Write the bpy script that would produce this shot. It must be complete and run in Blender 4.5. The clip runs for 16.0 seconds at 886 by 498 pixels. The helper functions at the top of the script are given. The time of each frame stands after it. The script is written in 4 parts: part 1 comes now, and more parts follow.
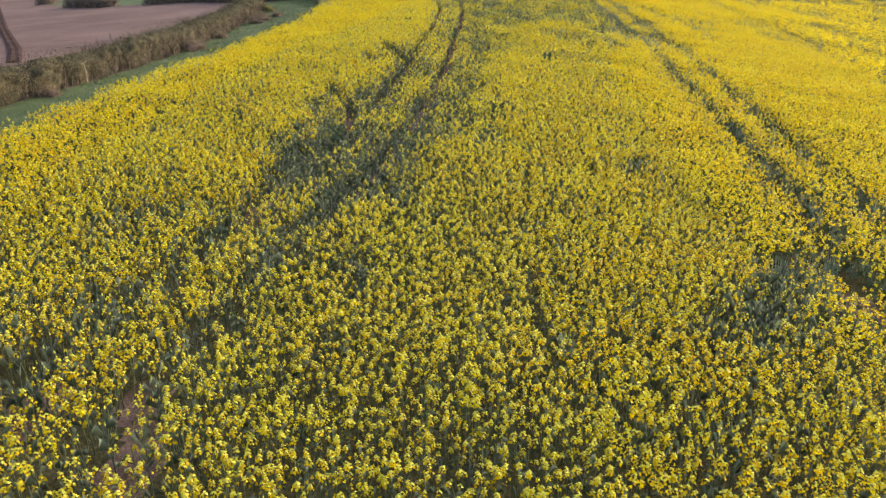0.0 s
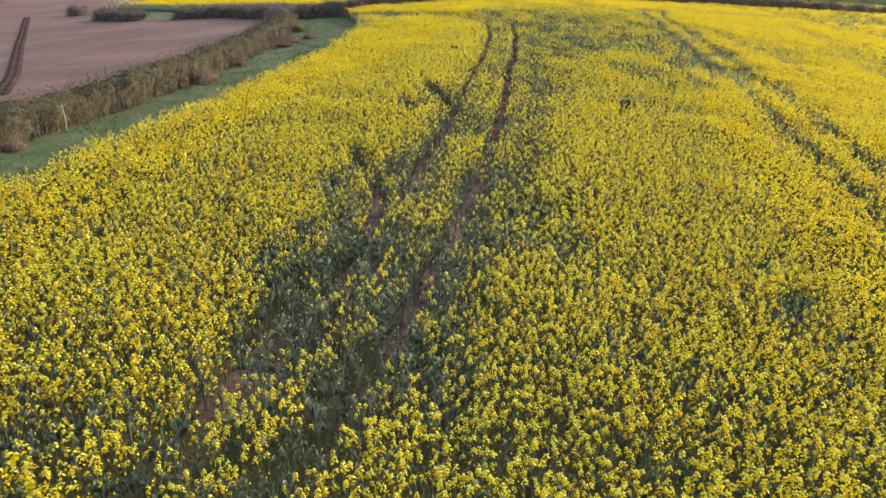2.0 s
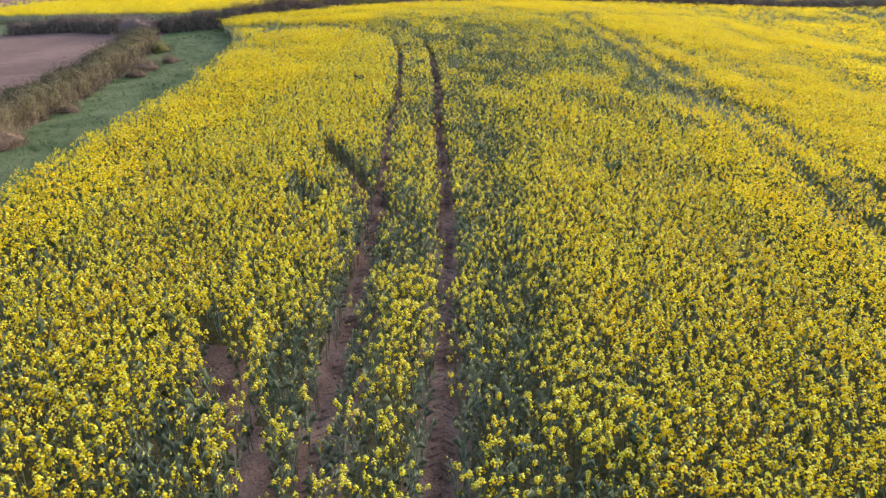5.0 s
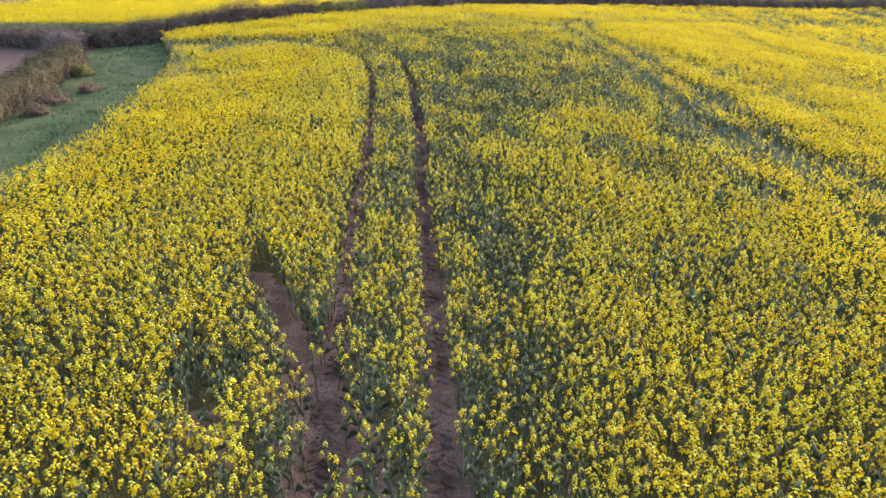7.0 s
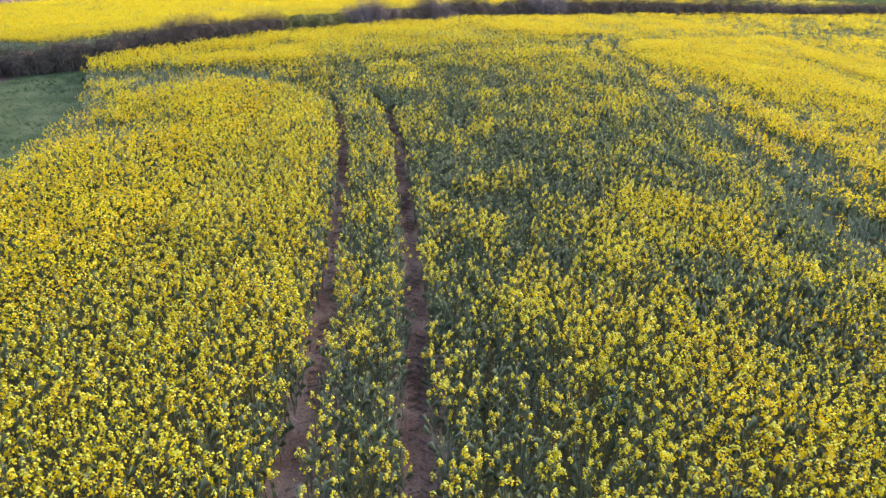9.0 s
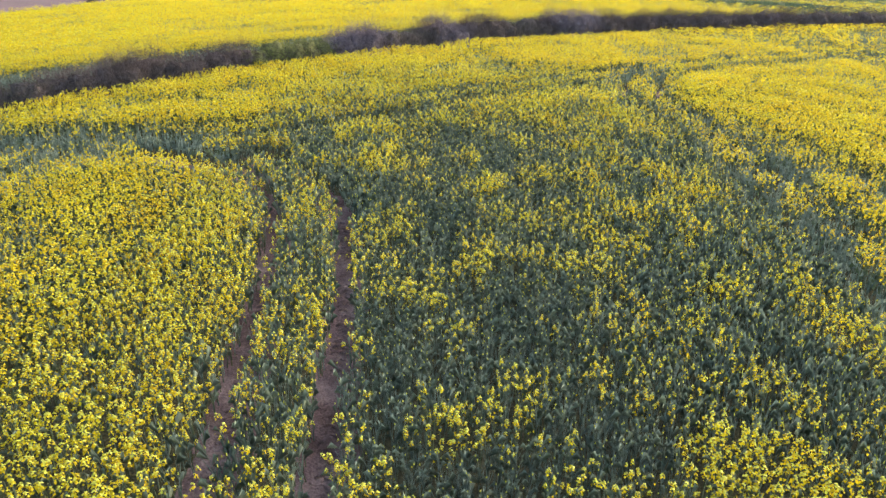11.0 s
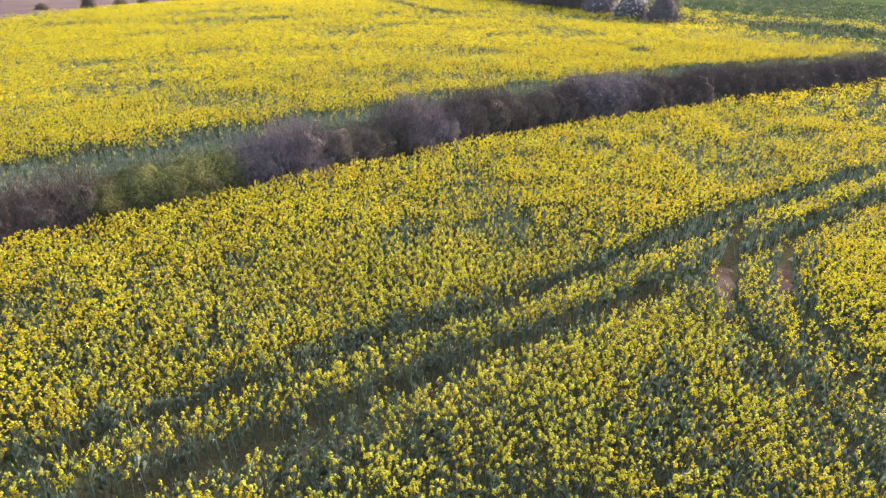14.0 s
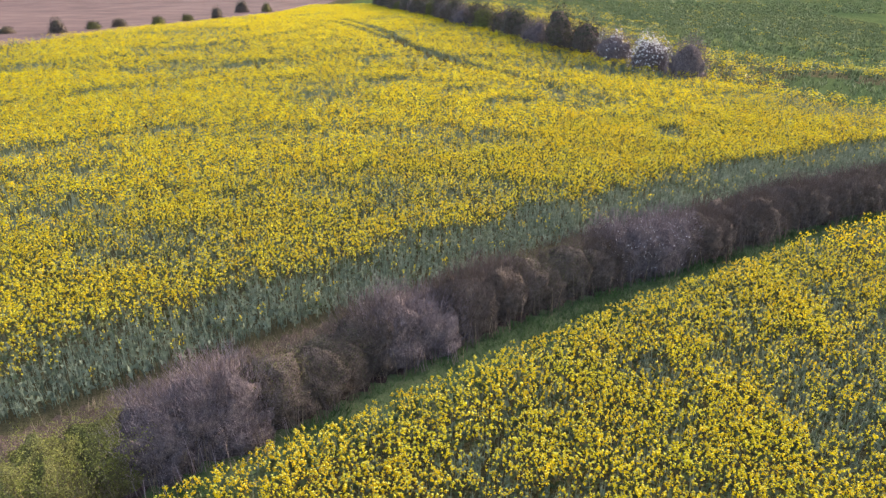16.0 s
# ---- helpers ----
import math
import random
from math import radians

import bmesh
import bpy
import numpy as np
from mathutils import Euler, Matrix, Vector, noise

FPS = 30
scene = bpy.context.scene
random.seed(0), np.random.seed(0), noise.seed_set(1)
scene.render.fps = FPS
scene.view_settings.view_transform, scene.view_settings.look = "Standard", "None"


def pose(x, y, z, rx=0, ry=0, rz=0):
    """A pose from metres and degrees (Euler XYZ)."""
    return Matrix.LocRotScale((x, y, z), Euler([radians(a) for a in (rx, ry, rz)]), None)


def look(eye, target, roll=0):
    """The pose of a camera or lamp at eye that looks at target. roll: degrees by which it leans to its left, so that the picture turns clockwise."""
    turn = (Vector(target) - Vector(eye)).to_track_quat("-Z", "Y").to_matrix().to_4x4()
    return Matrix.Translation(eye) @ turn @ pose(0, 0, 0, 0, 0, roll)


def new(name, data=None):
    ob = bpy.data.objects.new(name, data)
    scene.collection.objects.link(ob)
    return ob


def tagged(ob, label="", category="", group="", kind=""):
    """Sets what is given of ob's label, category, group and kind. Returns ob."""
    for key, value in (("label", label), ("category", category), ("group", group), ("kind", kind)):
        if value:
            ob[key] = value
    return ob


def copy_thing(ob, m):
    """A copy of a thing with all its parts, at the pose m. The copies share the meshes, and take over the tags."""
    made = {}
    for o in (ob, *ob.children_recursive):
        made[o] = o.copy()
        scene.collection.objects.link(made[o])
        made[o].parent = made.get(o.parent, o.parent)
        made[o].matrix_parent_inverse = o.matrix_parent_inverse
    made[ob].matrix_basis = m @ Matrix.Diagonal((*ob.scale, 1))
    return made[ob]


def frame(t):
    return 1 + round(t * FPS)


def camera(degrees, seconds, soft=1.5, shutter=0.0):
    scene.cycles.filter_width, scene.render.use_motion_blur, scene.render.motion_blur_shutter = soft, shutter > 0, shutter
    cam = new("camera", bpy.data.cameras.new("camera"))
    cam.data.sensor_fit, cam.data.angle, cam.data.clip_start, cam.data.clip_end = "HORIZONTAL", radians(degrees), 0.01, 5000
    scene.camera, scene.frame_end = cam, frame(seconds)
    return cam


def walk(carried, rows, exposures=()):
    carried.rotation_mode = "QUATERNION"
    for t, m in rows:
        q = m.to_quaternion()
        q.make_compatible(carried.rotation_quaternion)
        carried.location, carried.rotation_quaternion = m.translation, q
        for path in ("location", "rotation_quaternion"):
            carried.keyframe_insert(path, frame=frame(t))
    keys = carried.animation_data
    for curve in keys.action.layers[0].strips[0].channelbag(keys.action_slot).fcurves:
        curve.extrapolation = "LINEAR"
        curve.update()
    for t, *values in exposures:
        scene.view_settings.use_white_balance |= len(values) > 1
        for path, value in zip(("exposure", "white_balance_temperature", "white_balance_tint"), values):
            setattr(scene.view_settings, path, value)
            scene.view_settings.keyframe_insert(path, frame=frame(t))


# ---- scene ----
cam = camera(62.6, 16.0, soft=1.45)
PATH = [
    (0, (3.338, 1.305, 6.874), (2.981, 3.107, 6.082), 0.2),
    (0.5, (2.821, 3.194, 6.935), (2.425, 4.988, 6.143), 0.4),
    (1, (2.346, 5.105, 7.061), (1.916, 6.902, 6.296), 0.5),
    (1.5, (1.827, 6.921, 7.142), (1.379, 8.713, 6.376), 0.6),
    (2, (1.278, 8.664, 7.264), (0.823, 10.452, 6.492), 0.7),
    (2.5, (0.677, 10.422, 7.323), (0.218, 12.208, 6.548), 0.7),
    (3, (0.102, 12.057, 7.383), (-0.359, 13.84, 6.604), 0.8),
    (3.5, (-0.433, 13.783, 7.443), (-0.865, 15.573, 6.662), 0.7),
    (4, (-0.994, 15.57, 7.44), (-1.311, 17.383, 6.659), 0.4),
    (4.2, (-1.206, 16.278, 7.432), (-1.476, 18.1, 6.651), 0.2),
    (6.3, (-2.448, 24.518, 7.512), (-2.617, 26.349, 6.724), -0.0),
    (6.5, (-2.58, 25.471, 7.547), (-2.742, 27.301, 6.756), -0.1),
    (7, (-2.908, 27.97, 7.571), (-3.057, 29.8, 6.779), -0.0),
    (7.5, (-3.23, 30.534, 7.592), (-3.37, 32.365, 6.798), -0.1),
    (8, (-3.546, 33.124, 7.624), (-3.678, 34.954, 6.829), -0.0),
    (8.5, (-3.838, 35.846, 7.639), (-3.965, 37.676, 6.843), -0.1),
    (9, (-4.126, 38.586, 7.676), (-4.248, 40.416, 6.88), -0.1),
    (9.2, (-4.233, 39.678, 7.699), (-4.354, 41.509, 6.903), -0.1),
    (11.3, (-3.515, 50.466, 8.546), (-3.711, 52.282, 7.732), -0.7),
    (11.5, (-3.585, 51.675, 8.547), (-3.781, 53.49, 7.731), -0.6),
    (12, (-3.735, 54.745, 8.581), (-3.93, 56.559, 7.761), -0.5),
    (12.5, (-3.88, 57.898, 8.602), (-4.072, 59.71, 7.779), -0.5),
    (13, (-4.006, 61.032, 8.961), (-4.195, 62.843, 8.132), -0.5),
    (13.5, (-4.186, 64.144, 9.706), (-4.371, 65.953, 8.872), -0.4),
    (14, (-4.387, 67.162, 10.591), (-4.568, 68.968, 9.751), -0.3),
    (14.5, (-4.657, 70.125, 11.493), (-4.834, 71.93, 10.651), -0.1),
    (15, (-4.948, 73.125, 12.432), (-5.12, 74.93, 11.587), 0.0),
    (15.5, (-5.179, 76.164, 13.225), (-5.35, 77.969, 12.38), 0.1),
    (16, (-5.409, 79.121, 13.972), (-5.579, 80.926, 13.128), 0.2),
]
walk(cam, [(t, look(eye, target, roll)) for t, eye, target, roll in PATH], [(0.0, 1.56, 7300, 12), (4.0, 1.69, 6950, 11.5), (8.0, 1.77, 6600, 11.5), (12.5, 1.89, 6150, 12), (14.5, 1.86, 6600, 13.5), (16.0, 1.81, 6700, 14)])

# ---- light: a hazy evening sky with a veiled sun ahead and to the side ----
SUN_ELEVATION, SUN_AZIMUTH = 21.0, 38.0      # degrees; azimuth clockwise from +y
world = bpy.data.worlds.new("sky")
scene.world = world
world.use_nodes = True
sky = world.node_tree.nodes.new("ShaderNodeTexSky")
sky.sky_type, sky.sun_disc = "NISHITA", False
sky.sun_elevation, sky.sun_rotation = radians(SUN_ELEVATION), radians(SUN_AZIMUTH)
sky.dust_density, sky.air_density, sky.ozone_density = 3.0, 1.0, 1.0
background = world.node_tree.nodes["Background"]
background.inputs["Strength"].default_value = 0.15
world.node_tree.links.new(sky.outputs["Color"], background.inputs["Color"])
sun = new("sun", bpy.data.lights.new("sun", "SUN"))
sun.data.energy, sun.data.angle, sun.data.color = 1.05, radians(30), (1.0, 0.92, 0.80)
_a, _e = radians(SUN_AZIMUTH), radians(SUN_ELEVATION)
sun.matrix_world = look((0, 0, 40), Vector((0, 0, 40)) - Vector((math.sin(_a) * math.cos(_e), math.cos(_a) * math.cos(_e), math.sin(_e))))

# ---- materials ----


def material(name, colors, scale=4.0, detail=6.0, rough=0.85, bump=0.0, bump_scale=None, island=0.0, translucent=0.0, fine=None, spec=0.25):
    """Colours mixed by two scales of noise; island: how far loose pieces differ in brightness; translucent: light let through."""
    m = bpy.data.materials.new(name)
    m.use_nodes = True
    t = m.node_tree
    n, l = t.nodes, t.links
    bsdf, out = n["Principled BSDF"], n["Material Output"]
    bsdf.inputs["Roughness"].default_value = rough
    bsdf.inputs["Specular IOR Level"].default_value = spec
    geo = n.new("ShaderNodeNewGeometry")
    big = n.new("ShaderNodeTexNoise")
    big.inputs["Scale"].default_value, big.inputs["Detail"].default_value = scale, detail
    l.new(geo.outputs["Position"], big.inputs["Vector"])
    ramp = n.new("ShaderNodeValToRGB")
    ramp.color_ramp.elements[0].position, ramp.color_ramp.elements[1].position = 0.32, 0.68
    ramp.color_ramp.elements[0].color, ramp.color_ramp.elements[1].color = (*colors[0], 1), (*colors[-1], 1)
    for k, c in enumerate(colors[1:-1]):
        e = ramp.color_ramp.elements.new(0.32 + 0.36 * (k + 1) / (len(colors) - 1))
        e.color = (*c, 1)
    l.new(big.outputs["Fac"], ramp.inputs["Fac"])
    color = ramp.outputs["Color"]
    if fine:
        small = n.new("ShaderNodeTexNoise")
        small.inputs["Scale"].default_value, small.inputs["Detail"].default_value = fine[0], 4.0
        l.new(geo.outputs["Position"], small.inputs["Vector"])
        spread = n.new("ShaderNodeMapRange")
        spread.inputs["From Min"].default_value, spread.inputs["From Max"].default_value = 0.3, 0.7
        spread.inputs["To Min"].default_value, spread.inputs["To Max"].default_value = 1 - fine[1], 1 + fine[1]
        l.new(small.outputs["Fac"], spread.inputs["Value"])
        mul = n.new("ShaderNodeVectorMath")
        mul.operation = "SCALE"
        l.new(color, mul.inputs[0])
        l.new(spread.outputs["Result"], mul.inputs["Scale"])
        color = mul.outputs["Vector"]
    if island:
        spread = n.new("ShaderNodeMapRange")
        spread.inputs["To Min"].default_value, spread.inputs["To Max"].default_value = 1 - island, 1 + island
        l.new(geo.outputs["Random Per Island"], spread.inputs["Value"])
        mul = n.new("ShaderNodeVectorMath")
        mul.operation = "SCALE"
        l.new(color, mul.inputs[0])
        l.new(spread.outputs["Result"], mul.inputs["Scale"])
        color = mul.outputs["Vector"]
    l.new(color, bsdf.inputs["Base Color"])
    if bump:
        rough_noise = n.new("ShaderNodeTexNoise")
        rough_noise.inputs["Scale"].default_value, rough_noise.inputs["Detail"].default_value = bump_scale or scale * 4, 8.0
        l.new(geo.outputs["Position"], rough_noise.inputs["Vector"])
        b = n.new("ShaderNodeBump")
        b.inputs["Strength"].default_value, b.inputs["Distance"].default_value = 1.0, bump
        l.new(rough_noise.outputs["Fac"], b.inputs["Height"])
        l.new(b.outputs["Normal"], bsdf.inputs["Normal"])
    if translucent:
        thin = n.new("ShaderNodeBsdfTranslucent")
        l.new(color, thin.inputs["Color"])
        mix = n.new("ShaderNodeMixShader")
        mix.inputs["Fac"].default_value = translucent
        l.new(bsdf.outputs["BSDF"], mix.inputs[1])
        l.new(thin.outputs["BSDF"], mix.inputs[2])
        l.new(mix.outputs["Shader"], out.inputs["Surface"])
    return m


PETAL = material("rape_petal", [(0.61, 0.43, 0.004), (0.64, 0.50, 0.007), (0.65, 0.56, 0.014)], scale=0.7, rough=0.65, island=0.2, translucent=0.52)
# Colour of the buds, and of upper florets as a painted highlight.
BUD_LIT_TOP = material("rape_bud_and_lit_floret", [(0.60, 0.58, 0.045), (0.67, 0.66, 0.11)], scale=3.0, rough=0.65, island=0.2, translucent=0.4)
STEM = material("rape_stem", [(0.10, 0.118, 0.058), (0.16, 0.182, 0.09)], scale=2.0, rough=0.6, island=0.3, spec=0.08)
LEAF = material("rape_leaf", [(0.13, 0.165, 0.115), (0.185, 0.225, 0.16), (0.23, 0.27, 0.195)], scale=1.5, rough=0.6, island=0.3, translucent=0.25, spec=0.08)
SOIL = material("bare_soil", [(0.125, 0.08, 0.068), (0.19, 0.126, 0.11), (0.28, 0.197, 0.172)], scale=1.3, rough=0.95, bump=0.04, bump_scale=14, fine=(26, 0.3), spec=0.0)
# Floor below the crop, coloured darker than bare soil for shade between plants.
UNDER_SHADE = material("shaded_crop_floor", [(0.075, 0.067, 0.036), (0.115, 0.101, 0.055)], scale=1.6, rough=0.95, bump=0.05, bump_scale=9, fine=(20, 0.4), spec=0.0)
# Dark soil of the wheel line; also painted under hedges as their shade.
DARK_SOIL = material("wheel_line_and_hedge_shade", [(0.05, 0.034, 0.032), (0.085, 0.058, 0.054)], scale=1.0, rough=0.9, bump=0.04, bump_scale=8, fine=(6, 0.2), spec=0.0)
PLOUGH = material("ploughed_soil", [(0.098, 0.056, 0.052), (0.128, 0.075, 0.069), (0.16, 0.098, 0.09)], scale=0.12, rough=0.95, bump=0.05, bump_scale=5, fine=(1.8, 0.10))
TURF = material("margin_turf", [(0.045, 0.075, 0.03), (0.066, 0.10, 0.04), (0.10, 0.125, 0.06)], scale=0.7, rough=0.9, bump=0.04, bump_scale=20, fine=(16, 0.25))
BANK = material("dry_bank", [(0.10, 0.07, 0.055), (0.16, 0.115, 0.095)], scale=1.0, rough=0.95, bump=0.05, bump_scale=12, fine=(14, 0.3), spec=0.0)
CEREAL = material("green_cereal", [(0.06, 0.09, 0.038), (0.085, 0.115, 0.046), (0.13, 0.14, 0.045)], scale=0.05, rough=0.9, bump=0.1, bump_scale=4, fine=(2.5, 0.25), spec=0.0)
SLOPE_LEAF = material("slope_leaf", [(0.10, 0.14, 0.055), (0.14, 0.18, 0.07)], scale=0.1, rough=0.7, island=0.25, translucent=0.2)
BLADE = material("grass_blade", [(0.05, 0.095, 0.032), (0.078, 0.13, 0.045)], scale=0.8, rough=0.6, island=0.35, translucent=0.25)
VERGE_BLADE = material("verge_blade", [(0.035, 0.085, 0.022), (0.06, 0.12, 0.03)], scale=0.8, rough=0.6, island=0.35, translucent=0.25)
STRAW = material("dry_grass", [(0.17, 0.13, 0.085), (0.26, 0.205, 0.14)], scale=1.2, rough=0.8, island=0.35, translucent=0.15)
TWIG = material("hedge_twig", [(0.095, 0.068, 0.057), (0.175, 0.13, 0.112)], scale=1.0, rough=0.9, island=0.4)
# Colours of the shells inside bushes, darkened to stand for shade among the twigs.
SHADE_CORE_OLIVE = material("clipped_shade_core", [(0.04, 0.035, 0.021), (0.07, 0.06, 0.034), (0.10, 0.088, 0.046)], scale=4.0, rough=0.95, bump=0.12, bump_scale=16, fine=(30, 0.5))
SHADE_CORE_GREEN = material("leafy_shade_core", [(0.075, 0.072, 0.026), (0.12, 0.117, 0.036), (0.17, 0.165, 0.05)], scale=5.0, rough=0.95, bump=0.12, bump_scale=16, fine=(30, 0.5))
SHADE_CORE_MAUVE = material("mauve_shade_core", [(0.085, 0.064, 0.064), (0.135, 0.104, 0.104), (0.19, 0.148, 0.148)], scale=5.0, rough=0.95, bump=0.12, bump_scale=16, fine=(30, 0.5))
SHADE_CORE = material("hedge_shade_core", [(0.06, 0.044, 0.037), (0.105, 0.078, 0.064), (0.15, 0.115, 0.093)], scale=5.0, rough=0.95, bump=0.12, bump_scale=16, fine=(30, 0.5))
TWIG_PALE = material("grey_twig", [(0.16, 0.122, 0.126), (0.28, 0.218, 0.224)], scale=1.0, rough=0.9, island=0.35)
HEDGE_LEAF = material("hedge_leaf", [(0.055, 0.05, 0.025), (0.08, 0.075, 0.032), (0.115, 0.112, 0.04)], scale=0.6, rough=0.7, island=0.25, translucent=0.25)
FRESH_LEAF = material("fresh_leaf", [(0.17, 0.18, 0.035), (0.26, 0.26, 0.055)], scale=0.8, rough=0.6, island=0.35, translucent=0.3)
BUSH_LEAF = material("bush_leaf", [(0.04, 0.05, 0.03), (0.075, 0.08, 0.045)], scale=0.8, rough=0.7, island=0.4, translucent=0.15)
BLOSSOM = material("white_blossom", [(0.70, 0.66, 0.66), (0.80, 0.78, 0.77)], scale=2.0, rough=0.7, island=0.15, translucent=0.2)
WEED_LEAF = material("weed_leaf", [(0.05, 0.095, 0.06), (0.085, 0.14, 0.10)], scale=2.0, rough=0.5, island=0.3, translucent=0.2)
WOOD = material("weathered_wood", [(0.30, 0.27, 0.23), (0.42, 0.38, 0.33)], scale=6.0, rough=0.9, fine=(40, 0.3))

# ---- plan ----
rng = np.random.default_rng(7)


def lattice(x, y, size, seed):
    """Smooth noise from 0 to 1 with lumps of the given size in metres."""
    u, v = np.asarray(x) / size, np.asarray(y) / size
    i, j = np.floor(u).astype(np.int64), np.floor(v).astype(np.int64)
    f, g = u - i, v - j
    f, g = f * f * (3 - 2 * f), g * g * (3 - 2 * g)

    def h(a, b):
        k = (a * 374761393 + b * 668265263 + seed * 974711) & 0xFFFFFFFF
        k = ((k ^ (k >> 13)) * 1274126177) & 0xFFFFFFFF
        return ((k ^ (k >> 16)) & 0xFFFF) / 65535.0

    return (h(i, j) * (1 - f) + h(i + 1, j) * f) * (1 - g) + (h(i, j + 1) * (1 - f) + h(i + 1, j + 1) * f) * g


def land(x, y):
    """Height of the rolling land."""
    x, y = np.asarray(x, float), np.asarray(y, float)
    u = 60 * np.tanh((x + 4) / 60)
    n = 1 / (1 + np.exp(np.clip((y - 115) / 12, -60, 60)))

    def past(c, k):
        return k * np.logaddexp(0, (y - c) / k)

    return (0.18547 - 0.04279 * u * n - 0.00227 * u * u * n - 0.00813 * u * (1 - n) - 0.00079 * u * u * (1 - n) + 0.60260 * np.exp(-(((y - 92) / 24) ** 2)) - 0.03513 * past(120, 14) - 0.05601 * past(190, 20)) + 0.09114 * past(310, 25)


def away(x, y, line):
    """Distance to a line of points."""
    best = np.full(np.shape(x), 1e9)
    for (ax, ay), (bx, by) in zip(line, line[1:]):
        dx, dy = bx - ax, by - ay
        s = np.clip(((x - ax) * dx + (y - ay) * dy) / (dx * dx + dy * dy), 0, 1)
        best = np.minimum(best, np.hypot(x - ax - s * dx, y - ay - s * dy))
    return best


def side(x, y, line):
    """How far x lies to the right of a line that runs with rising y."""
    ys = [p[1] for p in line]
    return x - np.interp(y, ys, [p[0] for p in line])


def beyond(x, y, line):
    """How far y lies past a line that runs with rising x."""
    return y - np.interp(x, [p[0] for p in line], [p[1] for p in line])


def shifted(line, d):
    """The line moved d metres to its right."""
    out = []
    for k, p in enumerate(line):
        a, b = Vector(line[max(k - 1, 0)]), Vector(line[min(k + 1, len(line) - 1)])
        t = (b - a).normalized()
        out.append((p[0] + t.y * d, p[1] - t.x * d))
    return out


RUT_R = [(-2.5, -10), (-2.5, 8), (-2.4, 20), (-2.6, 26), (-3.2, 33), (-4.0, 40), (-4.9, 46), (-5.6, 52), (-6.5, 58), (-7.3, 63), (-8.2, 67.3), (-9.2, 69.7), (-10.6, 71.2), (-13.0, 72.6)]
RUT_L = [(-4.4, -10), (-4.4, 8), (-4.1, 20), (-4.45, 26), (-5.1, 33), (-5.9, 40), (-6.7, 46), (-7.4, 52), (-8.3, 58), (-9.2, 63), (-10.2, 67.3), (-11.2, 69.4), (-12.4, 70.7), (-15.0, 71.6)]
TRAM_L = [(9.8, -10), (9.7, 15), (9.2, 25), (8.4, 35), (7.2, 48), (6.0, 58), (4.7, 67), (3.3, 75), (2.6, 79), (1.9, 82.5), (1.6, 84.2), (1.8, 86.0), (2.3, 88.0), (3.3, 90.7)]
TRAM_R = shifted(TRAM_L, 2.0)[:8] + [(4.5, 79), (3.7, 82.3), (3.3, 84.2), (3.4, 86.2), (4.1, 88.3), (5.0, 90.0)]
HEAD_A = [(-26, 73.5), (-17, 73.3), (-13.5, 74.1), (-10.3, 76.8), (-7.5, 79.1), (-4.7, 81.4), (-1.9, 83.7), (1.4, 86.9), (4.8, 90.2), (7.7, 92.9), (18, 102.5), (40, 120)]
HEAD_B = shifted(HEAD_A, -1.75)
FAR_TRAM = [(30, 20), (27, 60), (22.6, 106)]
CROP_LEFT = [(-13.0, -30), (-13.5, 5), (-14.8, 22.8), (-15.2, 28), (-15.9, 38), (-16.8, 45), (-17.4, 53), (-18.8, 59), (-20.3, 65), (-22, 70), (-26.2, 78), (-27, 79)]
CROP_FAR = [(-26.2, 78.3), (-20.7, 84), (-14.7, 89.3), (-10, 93.7), (-6.8, 96.5), (-2, 101.3), (3.5, 106.1), (9, 111.0), (22, 121.8), (45, 138), (120, 190)]
HEDGE_LEFT = [(-20.6, -30), (-21.1, 20), (-21.3, 33), (-21.9, 42), (-24.1, 53), (-26.7, 63), (-29.5, 71.5)]
HEDGE_FAR = [(-31, 80.0), (-27, 81.2), (-21.5, 86.0), (-15.3, 92.3), (-11.6, 96.2), (-8.0, 100.4), (-4.0, 104.3), (1.0, 108.4), (7.5, 114.2), (14.2, 119.3), (22, 125.2), (45, 142), (80, 166)]
HEDGE_CROSS = [(-33.5, 79.5), (-42, 84.6), (-49, 85.6), (-55, 85.4), (-62, 88.5), (-74, 98.0)]
FIELD_TWO = [(-110, 122), (-72, 105), (-50, 94), (-34, 86.0), (-27, 87.4), (-19.9, 93.0), (-15.0, 97.7), (-7.5, 104.5), (-2.6, 109.4), (3.5, 114.4), (9.2, 119.2), (19.6, 127.0), (45, 145.4), (120, 196)]
CREST = [(-80, 100), (-79, 180), (-75, 190), (-67, 212), (-62, 252), (-66, 300)]
BUSH_ROW = [(22, 143), (17.4, 147.8), (13.1, 153.4), (8.7, 157.5), (5.7, 164), (2.8, 170), (-1.7, 178), (-6.3, 191), (-13, 205), (-27, 248), (-45, 300)]
GREEN_EDGE = [(60, 160), (36.5, 166.5), (21.7, 173.8), (16.9, 183.8), (11.1, 198), (4.5, 233), (-7, 275), (-12, 310)]
FLIGHT = [(3.3, 0), (-1, 16), (-2.6, 26), (-4.2, 40), (-3.7, 52), (-4.2, 65), (-5.4, 80)]
